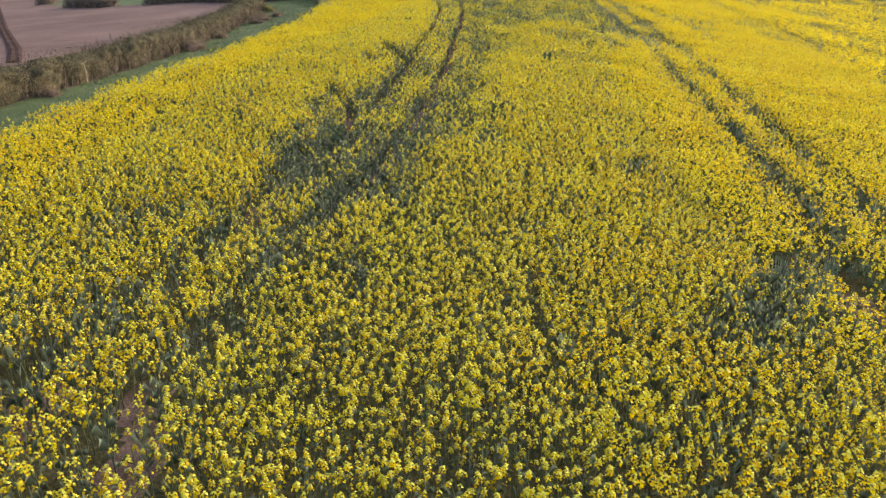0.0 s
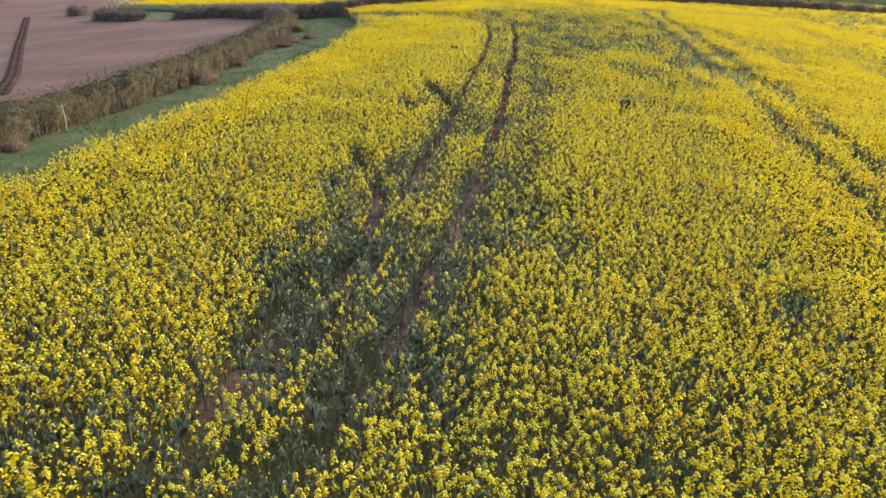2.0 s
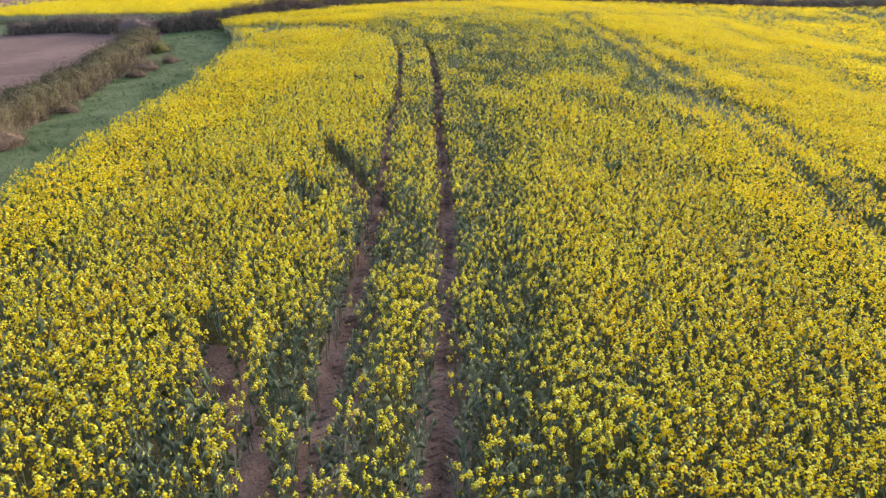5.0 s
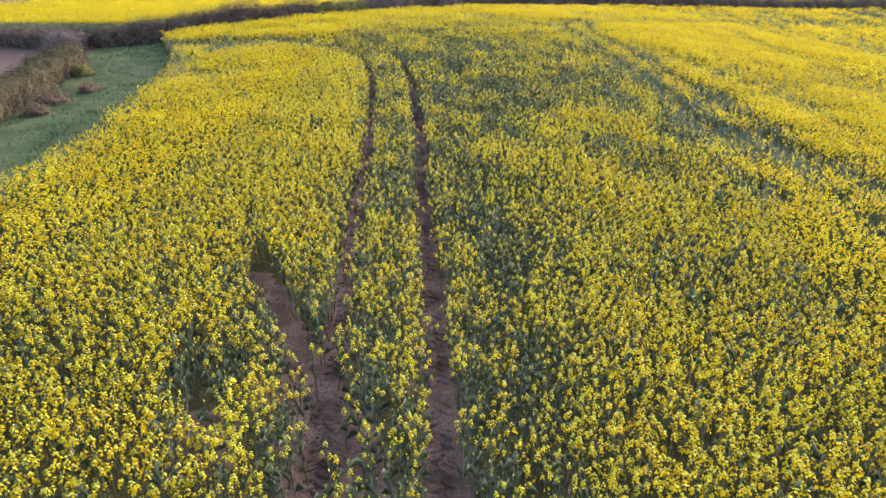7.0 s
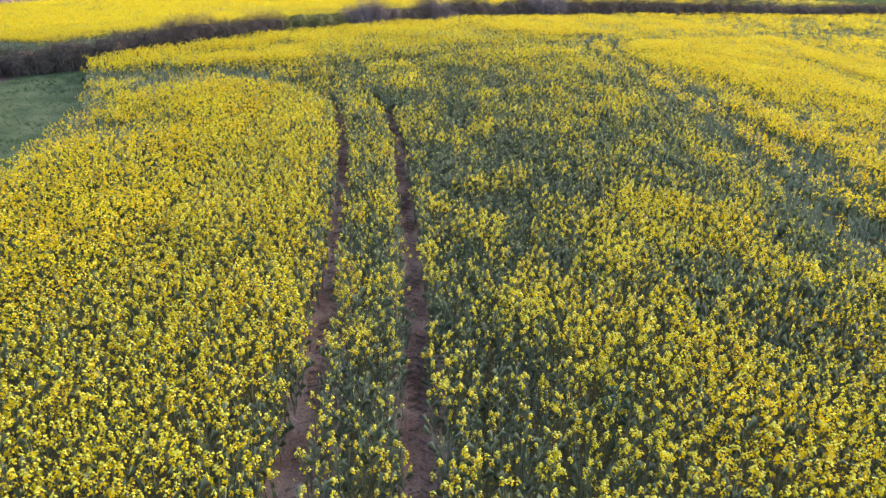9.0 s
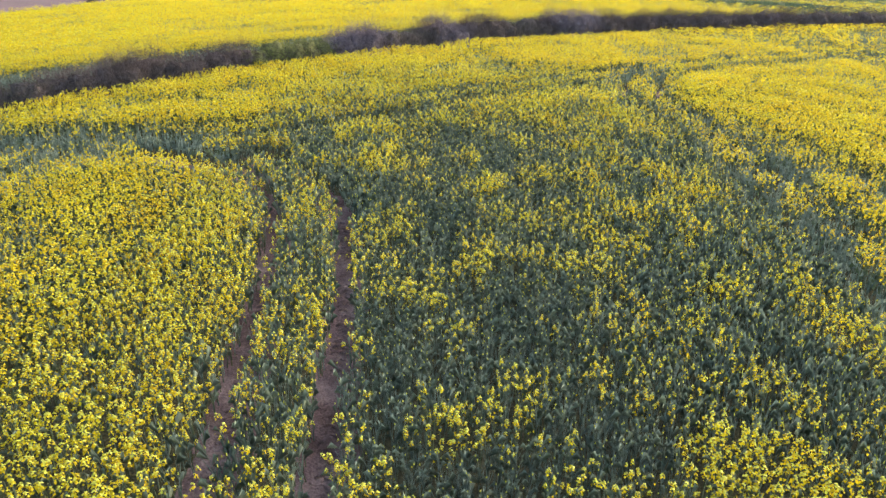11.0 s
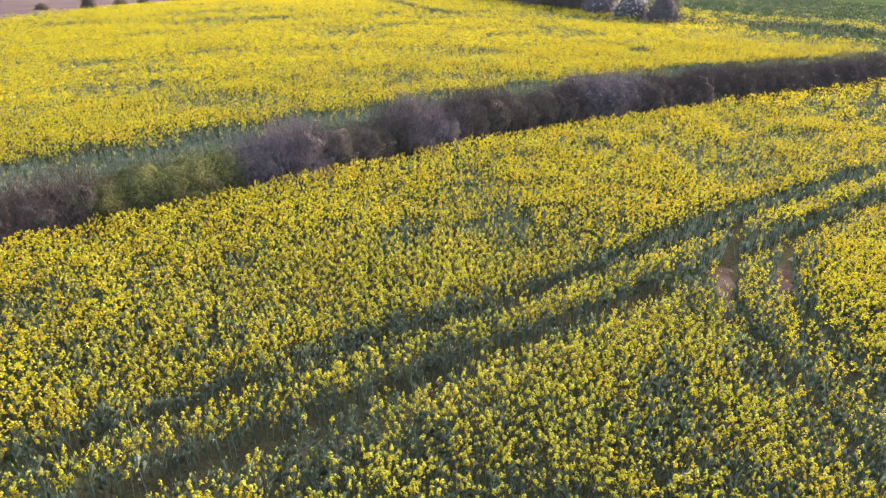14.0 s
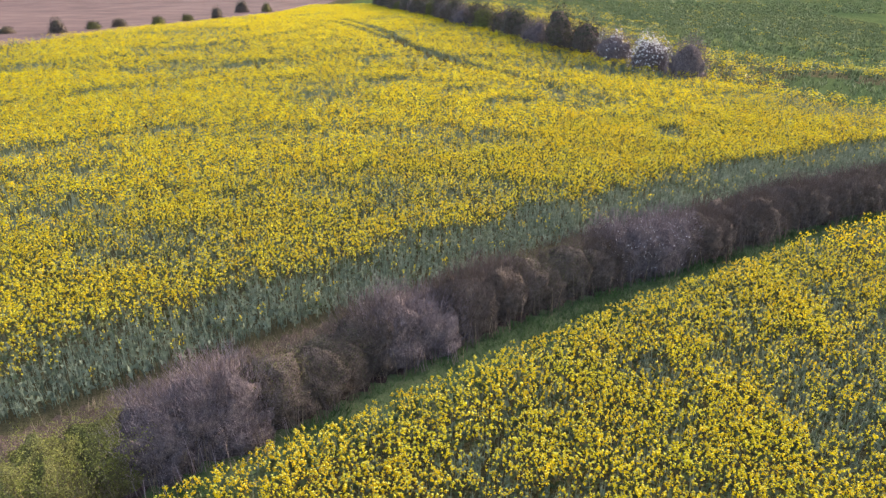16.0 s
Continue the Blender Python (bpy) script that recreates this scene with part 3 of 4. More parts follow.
def plant_near(seed, flowering):
    s = Sprig(seed)
    r = s.r
    dx, dy = r.uniform(-0.05, 0.05, 2)
    s.stalk((0, 0, 0), (dx, dy, 0.97), 0.011, 2 if flowering else 3, cone=True)
    turn = r.uniform(0, 6.28)
    for k in range(2 if flowering else 4):
        z = r.uniform(0.35, 0.85)
        s.leaf((dx * z, dy * z, z), r.uniform(0, 6.28), r.uniform(0.08, 0.15) * (1.0 if flowering else 1.2), r.uniform(0.010, 0.018) * (1.0 if flowering else 1.15), r.uniform(0.5, 1.5))
    if flowering:
        s.raceme((dx, dy, 1.0), 0.031, 0.085, 11, 0.0165)
        s.buds((dx, dy, 0.985), 0.016, 0.03)
        for k in range(2):
            a, q = turn + 2.4 * k + r.uniform(-0.5, 0.5), r.uniform(0.09, 0.17)
            e = (dx + q * math.cos(a), dy + q * math.sin(a), r.uniform(0.78, 0.97))
            s.stalk((dx * 0.6, dy * 0.6, 0.45), e, 0.006, cone=True)
            s.raceme(e, 0.029, 0.075, 8, 0.021, simple=True)
        for k in range(4):
            a, q = r.uniform(0, 6.28), r.uniform(0.03, 0.15)
            s.petal((dx + q * math.cos(a), dy + q * math.sin(a), r.uniform(0.58, 0.86)), (math.cos(a), math.sin(a), 0.8), 0.027)
    else:
        s.buds((dx, dy, 0.95), 0.013, 0.04)
        for k in range(6):
            a = turn + 1.6 * k
            q = r.uniform(0.05, 0.16)
            s.stalk((dx * 0.6, dy * 0.6, r.uniform(0.2, 0.6)), (dx + q * math.cos(a), dy + q * math.sin(a), r.uniform(0.65, 0.98)), 0.008, 3, cone=True)
    return s.done()


def plant_middle(seed, flowering):
    s = Sprig(seed)
    r = s.r
    s.stalk((0, 0, 0.2), (0, 0, 0.95), 0.013, 2 if flowering else 3, cone=True)
    turn = r.uniform(0, 6.28)
    for k in range(1 if flowering else 3):
        s.leaf((0, 0, r.uniform(0.4, 0.75)), r.uniform(0, 6.28), 0.13 if flowering else 0.16, 0.018 if flowering else 0.021, r.uniform(0.8, 1.8))
    if flowering:
        s.raceme((0, 0, 1.0), 0.030, 0.09, 6, 0.020)
        s.buds((0, 0, 0.985), 0.017, 0.035)
        for k in range(2):
            a, q = turn + 2.4 * k, r.uniform(0.09, 0.15)
            s.raceme((q * math.cos(a), q * math.sin(a), r.uniform(0.80, 0.97)), 0.028, 0.08, 5, 0.026, simple=True)
        for k in range(3):
            a, q = r.uniform(0, 6.28), r.uniform(0.03, 0.15)
            s.petal((q * math.cos(a), q * math.sin(a), r.uniform(0.6, 0.86)), (math.cos(a), math.sin(a), 0.8), 0.032)
    else:
        s.buds((0, 0, 0.92), 0.014, 0.06)
        for k in range(2):
            s.stalk((0, 0, 0.4), (0.13 * math.cos(turn + 2.6 * k), 0.13 * math.sin(turn + 2.6 * k), 0.9), 0.012, 3, cone=True)
    return s.done()


def plant_far(seed, flowering):
    s = Sprig(seed)
    r = s.r
    turn = r.uniform(0, 6.28)
    if flowering:
        s.raceme((0, 0, 1.0), 0.030, 0.10, 5, 0.030, simple=True)
        for k in range(2):
            a, q = turn + 2.4 * k, r.uniform(0.09, 0.15)
            s.raceme((q * math.cos(a), q * math.sin(a), r.uniform(0.84, 0.97)), 0.026, 0.08, 3, 0.032, simple=True)
    else:
        s.stalk((0.06, 0, 0.3), (0.12, 0.05, 0.9), 0.018, 3, cone=True)
        s.stalk((0, 0, 0.2), (0, 0, 0.93), 0.014, 3, cone=True)
    if flowering:
        s.petal((0.08 * math.cos(turn), 0.08 * math.sin(turn), 0.74), (math.cos(turn), math.sin(turn), 0.8), 0.045)
    s.petal((0.05, 0.02, 0.55), (r.normal(), r.normal(), 0.3), 0.085, 2 if flowering else 3)
    s.petal((-0.05, 0.04, 0.42), (r.normal(), r.normal(), 0.4), 0.11, 2 if flowering else 3)
    return s.done()


def clump(seed, flowering):
    s = Sprig(seed)
    r = s.r
    if flowering:
        for k in range(13):
            a = k * 2.4 + r.uniform(0, 1)
            q = 0.24 * math.sqrt((k + 0.5) / 13)
            s.petal((q * math.cos(a), q * math.sin(a), 1.0 + r.uniform(-0.28, 0.06)), (math.cos(a) * 0.9, math.sin(a) * 0.9, 0.6), 0.046 * r.uniform(0.8, 1.25), 1 if k % 8 == 0 else 0)
    for k in range(2 if flowering else 4):
        a, q = r.uniform(0, 6.28), r.uniform(0.05, 0.22)
        s.stalk((0.6 * q * math.cos(a), 0.6 * q * math.sin(a), 0.2), (q * math.cos(a), q * math.sin(a), 0.88 if flowering else 0.93), 0.04, 2 if flowering else 3, cone=True)
    return s.done()


KINDS = [plant_near, plant_middle, plant_far, clump]
SPRIGS = [[[kind(100 * k + 10 * f + v, f == 1) for v in range(6)] for f in (0, 1)] for k, kind in enumerate(KINDS)]


def sow(x0, x1, y0, y1, step):
    """Scattered places, one in each cell of a jittered grid."""
    x, y = np.meshgrid(np.arange(x0, x1, step), np.arange(y0, y1, step))
    x, y = x.ravel(), y.ravel()
    return x + rng.uniform(-0.5, 0.5, len(x)) * step * 1.1, y + rng.uniform(-0.5, 0.5, len(x)) * step * 1.1


def plant(heap, x, y, share, level, tall=1.08, spread=1.0):
    """Plants of one level of detail; share: how many of them flower."""
    k = len(x)
    on = rng.uniform(0, 1, k) < share
    variant = rng.integers(0, 6, k)
    z = land(x, y) - 0.02
    size = np.stack([spread * rng.uniform(0.8, 1.25, k) * np.where(on, 0.9 + 0.2 * share, 1.0), tall * (0.9 + 0.2 * lattice(x, y, 2.2, 51)) * rng.uniform(0.9, 1.1, k) * np.where(on, 1.0, 0.93)], 1)
    lean = rng.normal(0, 0.07, (k, 2)).astype(np.float32)
    turn = rng.uniform(0, 6.283, k)
    pos = np.stack([x, y, z], 1).astype(np.float32)
    for f in (0, 1):
        for v in range(6):
            pick = (on == bool(f)) & (variant == v)
            heap.add(SPRIGS[level][f][v], pos[pick], turn[pick], size[pick].astype(np.float32), lean[pick])


CROP_MATERIALS = [PETAL, BUD_LIT_TOP, STEM, LEAF]


def in_reach(x, y):
    """Ground that comes near the flight line; the rest is sown with clumps."""
    left, right = -7 - 0.66 * (y + 4), 8 + 0.66 * (y - 1)
    return (y > 6) & (x > left) & (x < right)


def first_field():
    heap = Heap()
    for level, step in ((0, 0.197), (1, 0.187), (2, 0.178), (3, 0.42)):
        x0, x1, y0, y1 = [(-16, 9, 5, 96), (-28, 18, 5, 106), (-28, 45, 10, 125), (-28, 130, -40, 190)][level]
        x, y = sow(x0, x1, y0, y1, step)
        keep = (side(x, y, CROP_LEFT) > 1.3 * (lattice(x, y, 1.2, 61) - 0.45) * rng.uniform(0, 1, len(x))) & (beyond(x, y, CROP_FAR) < 0.3)
        x, y = x[keep], y[keep]
        d, reach = away(x, y, FLIGHT), in_reach(x, y)
        near, middle, far = reach & (d < 3.0), reach & (d < 8.5), reach & (d < np.where(y > 84, 33, 24))
        keep = [near, middle & ~near, far & ~middle, ~far][level]
        x, y = x[keep], y[keep]
        keep = ~bare(x, y)
        x, y = x[keep], y[keep]
        share = bloom(x, y)
        # thin stand beside the tracks of the sower's turn
        thin = (y < 31) & (np.minimum(away(x, y, RUT_L), away(x, y, RUT_R)) < 0.9) & (rng.uniform(0, 1, len(x)) < 0.12)
        if level == 3:
            # beyond the reach of the flight the stand is told apart less and less
            seen = in_reach(x, y) & (x < 42)
            thin = ~seen
            few = thin & (rng.uniform(0, 1, len(x)) < 0.25)
            plant(heap, x[few], y[few], share[few], 3, spread=2.4)
        plant(heap, x[~thin], y[~thin], share[~thin], level, spread=1.0 if level < 3 else 1.1)
    return tagged(new("rapeseed_crop", heap.mesh("rapeseed_crop", CROP_MATERIALS)), "flowering yellow rapeseed crop with blue-green stems, cut by wheel tracks", "crop", kind="stuff")


def second_field():
    heap = Heap()
    for level, step in ((2, 0.208), (3, 0.38)):
        x, y = sow(*[(-45, 30, 84, 158), (-110, 130, 84, 300)][level - 2], step)
        z = zone(x, y)
        near = (away(x, y, HEDGE_FAR) < 18) & (x > -44) & (x < 28)
        keep = (z == 3) & (near if level == 2 else ~near)
        wheel = np.min([away(x, y, line) for line in F2_TRAMS], axis=0) < np.where(y > 125, 0.7, 0.45)
        keep &= ~wheel | (rng.uniform(0, 1, len(x)) < 0.12)
        x, y = x[keep], y[keep]
        if level == 3:
            thin = rng.uniform(0, 1, len(x)) < np.where((x > 30) | (x < -72), 0.88, np.where(y > 150, 0.4, 0.0))
            x, y = x[~thin], y[~thin]
        plant(heap, x, y, bloom_two(x, y), level, spread=1.0 if level == 2 else 1.1)
    return tagged(new("rapeseed_crop", heap.mesh("rapeseed_crop_beyond", CROP_MATERIALS)), "second yellow rapeseed field beyond the hedge with green edges", "crop", kind="stuff")


def third_field():
    heap = Heap()
    x, y = sow(-30, 60, 143, 300, 1.1)
    keep = zone(x, y) == 5
    x, y = x[keep], y[keep]
    b = np.where(lattice(x * 2.2, y * 0.5, 5, 71) < 0.3, 0.3, 0.85)
    plant(heap, x, y, b, 3, spread=2.6)
    x, y = sow(-20, 90, 143, 330, 1.5)
    keep = zone(x, y) == 6
    x, y = x[keep], y[keep]
    fringe = np.clip(1 - away(x, y, GREEN_EDGE) / 30, 0, 1)
    share = 0.03 + 0.9 * fringe * soft(lattice(x * 1.6 + 0.4 * y, y * 0.3, 6, 72), 0.45, 0.75)
    share = np.where(np.hypot((x - 29) / 9, (y - 154) / 8) < 1.25, 0.02, share)
    plant(heap, x, y, share, 3, tall=0.7, spread=2.8)
    x, y = sow(-70, 140, 330, 560, 2.3)
    plant(heap, x, y, np.full(len(x), 0.02), 3, tall=1.0, spread=4.5)
    return tagged(new("rapeseed_crop", heap.mesh("rapeseed_crop_slope", [PETAL, BUD_LIT_TOP, STEM, SLOPE_LEAF])), "distant yellow crop strip thinning into a green slope", "crop", kind="stuff")


first_field()
second_field()
third_field()

# ---- grass ----


def tuft(seed, tall, blades=4):
    s = Sprig(seed)
    for k in range(blades):
        a = s.r.uniform(0, 6.28)
        base = (s.r.uniform(-0.06, 0.06), s.r.uniform(-0.06, 0.06), 0)
        top = (base[0] + math.cos(a) * tall * 0.5, base[1] + math.sin(a) * tall * 0.5, tall * s.r.uniform(0.6, 1.1))
        s.stalk(base, top, 0.012, 0, cone=True)
    return s.done()


def grass(name, label, region, step, box, tall, mat):
    heap = Heap()
    x, y = sow(*box, step)
    keep = region(x, y)
    x, y = x[keep], y[keep]
    v = rng.integers(0, 4, len(x))
    kinds = [tuft(300 + k, tall) for k in range(4)]
    pos = np.stack([x, y, land(x, y) - 0.02], 1).astype(np.float32)
    size = rng.uniform(0.6, 1.4, len(x)).astype(np.float32) * (0.6 + 0.8 * lattice(x, y, 1.5, 81)).astype(np.float32)
    turn = rng.uniform(0, 6.28, len(x))
    for k in range(4):
        heap.add(kinds[k], pos[v == k], turn[v == k], size[v == k])
    return tagged(new(name, heap.mesh(name, [mat])), label, "grass", kind="stuff")


grass("margin_grass", "short green grass on the field margin beside the hedge", lambda x, y: zone(x, y) == 1, 0.3, (-37, -12, 12, 92), 0.14, BLADE)
grass("verge_grass", "bright green grass strip along the hedge foot", lambda x, y: (zone(x, y) == 1) & (away(x, y, HEDGE_FAR) > 1.3) & (beyond(x, y, HEDGE_FAR) < 0) & (x > -27), 0.165, (-27, 24, 78, 130), 0.28, VERGE_BLADE)
grass("dry_grass", "pale dry grass on the bank behind the hedge", lambda x, y: (zone(x, y) == 4), 0.25, (-30, 24, 80, 130), 0.35, STRAW)

# ---- hedges ----


def bush_meshes(seed, width, depth, tall, sprays, twig_mat, leaf_mat, leafy, blade=0.024, size=1.0, core=None, straw=0.3, box=3.0):
    """An unclipped hedge bush: stems, a haze of shoots and a closed lumpy shell inside, darker than the twigs, added
    for inner shade; leafy: share of leaves, most on the upper side.
    """
    s, f = Sprig(seed), Sprig(seed + 1)
    r = s.r

    def surface(q, v, share):
        """A place on the lumpy outline and its outward direction."""
        e = (1 - v ** box) ** 0.5
        x, y, z = 0.5 * width * e * math.cos(q), 0.5 * depth * e * math.sin(q), tall * v
        k = 1 / size
        swell = share * (0.98 + 0.20 * noise.noise((x * 1.1 * k + seed, y * 1.1 * k, z * 1.1 * k)) + 0.18 * noise.noise((x * 2.6 * k + seed, y * 2.6 * k, z * 2.6 * k)))
        return np.array((x * swell, y * swell, max(0.0, z * swell))), np.array((math.cos(q) * e, math.sin(q) * e, v * 1.2))

    # closed inner shell, added to block light and darken the bush inside
    rings, turns = 9, 20
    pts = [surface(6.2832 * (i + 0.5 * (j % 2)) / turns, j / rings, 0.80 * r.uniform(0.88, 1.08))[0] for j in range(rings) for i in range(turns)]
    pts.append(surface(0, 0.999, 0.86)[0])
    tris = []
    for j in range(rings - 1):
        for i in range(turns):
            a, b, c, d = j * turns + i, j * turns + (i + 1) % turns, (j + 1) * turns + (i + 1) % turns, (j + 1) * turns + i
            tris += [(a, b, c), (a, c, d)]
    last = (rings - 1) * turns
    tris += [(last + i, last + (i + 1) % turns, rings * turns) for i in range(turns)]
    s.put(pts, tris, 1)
    for _ in range(84):
        q = r.uniform(0, 6.28)
        p, o = surface(q, r.uniform(0.0, 0.12), 1.03)
        t, o = surface(q + r.normal() * 0.1, r.uniform(0.2, 0.65), 1.03)
        p[2] = -0.05
        s.stalk(p, t, r.uniform(0.008, 0.018) * size, 2 if r.uniform() < straw else 0, cone=True)
    for _ in range(sprays):
        v = r.uniform(0, 1) ** 0.75
        p, o = surface(r.uniform(0, 6.28), v, 0.80 + 0.26 * r.uniform(0, 1) ** 1.3)
        if r.uniform() < leafy * (0.1 + 1.6 * v * v):
            f.petal(p, o + r.normal(0, 0.4, 3), blade * size * r.uniform(0.6, 1.4), 0)
        else:
            ln = size * r.uniform(0.12, 0.42) * (0.55 + 0.6 * v)
            way = o * 0.55 + np.array((r.normal() * 0.4, r.normal() * 0.4, 0.35 + r.uniform(0, 0.6)))
            e = p + way / np.linalg.norm(way) * ln
            a, w = r.uniform(0, 6.28), size * r.uniform(0.0035, 0.008)
            u = np.array((math.cos(a), math.sin(a), 0)) * w
            f.put([p - u, p + u, e], [(0, 1, 2)], 1)
    v, t, m = s.done()
    framework = mesh_of("framework", v, t, m, [twig_mat, core or SHADE_CORE, STRAW])
    v, t, m = f.done()
    return framework, mesh_of("crown", v, t, m, [leaf_mat, twig_mat])


def shrub(name, label, group, meshes, at, turn, scale, leaf_label=""):
    base = tagged(new(name), label, "shrub", group)
    base.matrix_world = pose(at[0], at[1], float(land(at[0], at[1])) - 0.05, 0, 0, turn) @ Matrix.Diagonal((*scale, 1))
    for part_name, me in zip(("framework", "crown"), meshes):
        ob = new(part_name, me)
        ob.parent = base
        ob["kind"] = "stuff"
        if part_name == "crown" and leaf_label:
            ob["label"] = leaf_label
    return base


def along(line, gap):
    """Places and headings at even steps along a line."""
    out, left = [], 0.0
    for (ax, ay), (bx, by) in zip(line, line[1:]):
        length = math.hypot(bx - ax, by - ay)
        while left < length:
            s = left / length
            out.append((ax + (bx - ax) * s, ay + (by - ay) * s, math.degrees(math.atan2(by - ay, bx - ax))))
            left += gap
        left -= length
    return out


trim_kinds = [bush_meshes(500 + 10 * k, 3.6, 2.2, 1.6, 2400, TWIG, HEDGE_LEAF, 0.75, blade=0.03, core=SHADE_CORE_OLIVE, straw=0.04, box=5.0) for k in range(4)]
brown_kinds = [bush_meshes(600 + 10 * k, 3.1, 3.1, 2.05, 4400, TWIG, TWIG, 0.0) for k in range(4)]
green_kinds = [bush_meshes(700 + 10 * k, 3.1, 3.1, 1.95, 5400, TWIG, FRESH_LEAF, 0.8, blade=0.021, core=SHADE_CORE_GREEN) for k in range(3)]
olive_kinds = [bush_meshes(760 + 10 * k, 3.1, 3.1, 2.05, 4400, TWIG, HEDGE_LEAF, 0.6) for k in range(2)]
pale_kinds = [bush_meshes(800 + 10 * k, 3.1, 3.1, 2.1, 4400, TWIG_PALE, TWIG_PALE, 0.0, core=SHADE_CORE_MAUVE) for k in range(3)]
cross_kinds = [bush_meshes(870 + 10 * k, 3.8, 2.8, 1.8, 1300, TWIG, HEDGE_LEAF, 0.15, size=1.6, box=5.0) for k in range(2)]
plain_kinds = [bush_meshes(850 + 10 * k, 3.8, 3.1, 2.0, 2600, TWIG, HEDGE_LEAF, 0.12, blade=0.03, size=1.3) for k in range(3)]
bloom_kind = bush_meshes(900, 3.2, 3.1, 2.2, 5600, TWIG_PALE, BLOSSOM, 0.07, blade=0.022, core=SHADE_CORE_MAUVE)
pick = random.Random(5)

for x, y, a in along([p for p in HEDGE_LEFT if p[1] > -31], 1.25):
    if y < 6:
        continue
    me = trim_kinds[pick.randrange(4)]
    shrub("hedge_shrub", "trimmed brown and olive hawthorn hedge shrub beside the ploughed field", "field hedge", me, (x + pick.uniform(-0.1, 0.1), y), a + pick.choice((0, 180)),
          (1.0, pick.uniform(0.9, 1.1), pick.uniform(0.92, 1.08)))

for k, (x, y, a) in enumerate(along(HEDGE_FAR[:11], 1.15)):
    q = pick.uniform(0, 1)
    mauve = -14.6 < x < -12.6 or -9.6 < x < -7.9 or x > 9.5 and q < 0.4
    olive = x < -26 or -18.6 < x < -14.7 or -12.5 < x < -9.7 or -4.9 < x < -2.6 or x > 9.5 and q > 0.9
    if -0.9 < x < 1.4:
        meshes, label = bloom_kind, "mauve-grey hedge shrub with sparse pale blossom"
    elif olive:
        meshes, label = (green_kinds[k % 3], "hedge shrub in fresh green leaf over brown stems") if -20 < x < -12 else (olive_kinds[k % 2], "hedge shrub in dull olive leaf over brown stems")
    elif mauve:
        meshes, label = pale_kinds[k % 3], "grey-mauve leafless hedge shrub with fine twigs"
    else:
        meshes, label = brown_kinds[k % 4], "bare purple-brown hedge shrub with thin twigs"
    shrub("hedge_shrub", label, "far hedge", meshes, (x + pick.uniform(-0.25, 0.25), y + pick.uniform(-0.25, 0.25)), a + pick.choice((0, 180)) + pick.uniform(-15, 15),
          (pick.uniform(0.85, 1.15), pick.uniform(0.9, 1.08), pick.uniform(0.82, 1.12) * (0.85 if x < -25 else 1.0)))

for k, (x, y, a) in enumerate(along(HEDGE_FAR[10:], 2.6)):
    shrub("hedge_shrub", "dark brown hedge shrub at the far end of the hedge", "far hedge", plain_kinds[k % 3], (x, y), a, (1.0, 1.0, pick.uniform(0.85, 1.1)))

shrub("hedge_shrub", "pale mauve leafless shrub at the end of the clipped hedge", "field hedge", pale_kinds[0], (-33.2, 77.4), 20, (1.0, 0.9, 0.75))
shrub("hedge_shrub", "low leafy green shrub at the hedge foot", "field hedge", green_kinds[1], (-26.7, 67.9), 60, (0.55, 0.5, 0.4))

for k, (x, y, a) in enumerate(along(HEDGE_CROSS, 2.4)):
    if -54 < x < -49.5 or -72 < x < -64:
        continue
    shrub("hedge_shrub", "dark brown leafless hedge shrub across the ploughed field", "cross hedge", cross_kinds[k % 2], (x, y), a, (1.0, 1.0, pick.uniform(0.72, 0.85)))

# ---- bushes along the far boundary ----
tree_kinds = [bush_meshes(1000 + 10 * k, 4.4, 4.2, (4.2, 3.5, 4.6, 3.2)[k], 1700, TWIG, (BUSH_LEAF, HEDGE_LEAF, BUSH_LEAF, HEDGE_LEAF)[k], 0.5, blade=0.05, size=2.2, core=(SHADE_CORE, SHADE_CORE_GREEN, SHADE_CORE, SHADE_CORE)[k]) for k in range(4)]
bare_tree = bush_meshes(1060, 4.2, 4.0, 4.0, 1900, TWIG_PALE, TWIG, 0.1, blade=0.05, size=2.0, core=SHADE_CORE_MAUVE)
white_bush = bush_meshes(1080, 4.6, 4.0, 3.6, 2600, TWIG_PALE, BLOSSOM, 0.5, blade=0.045, size=1.8, core=SHADE_CORE_MAUVE)
mauve_bush = bush_meshes(1090, 4.6, 4.0, 3.4, 2400, TWIG_PALE, BLOSSOM, 0.10, blade=0.045, size=1.8, core=SHADE_CORE_MAUVE)
for k, (x, y, a) in enumerate(along(BUSH_ROW[5:], 3.0)):
    meshes = bare_tree if k % 5 == 3 else tree_kinds[(k * 7 + k // 3) % 4]
    label = "leafless grey bush on the field boundary" if k % 5 == 3 else "dark leafy bush on the field boundary"
    shrub("bush", label, "boundary bushes", meshes, (x + pick.uniform(-1.0, 1.0), y + pick.uniform(-1, 1)), pick.uniform(0, 360), (pick.uniform(0.95, 1.3), 1.1, pick.uniform(0.85, 1.25)))
shrub("bush", "brown leafless bush at the end of the boundary row", "boundary bushes", bare_tree, (11.9, 155.0), 30, (1.15, 1.0, 1.12))
shrub("blackthorn_bush", "bush covered in white spring blossom", "boundary bushes", white_bush, (8.7, 158.2), 0, (1.1, 1.0, 1.1), "white blossom")
shrub("blackthorn_bush", "mauve-grey bush with sparse pale blossom", "boundary bushes", mauve_bush, (5.8, 163.5), 130, (1.2, 1.1, 1.15), "pale blossom")
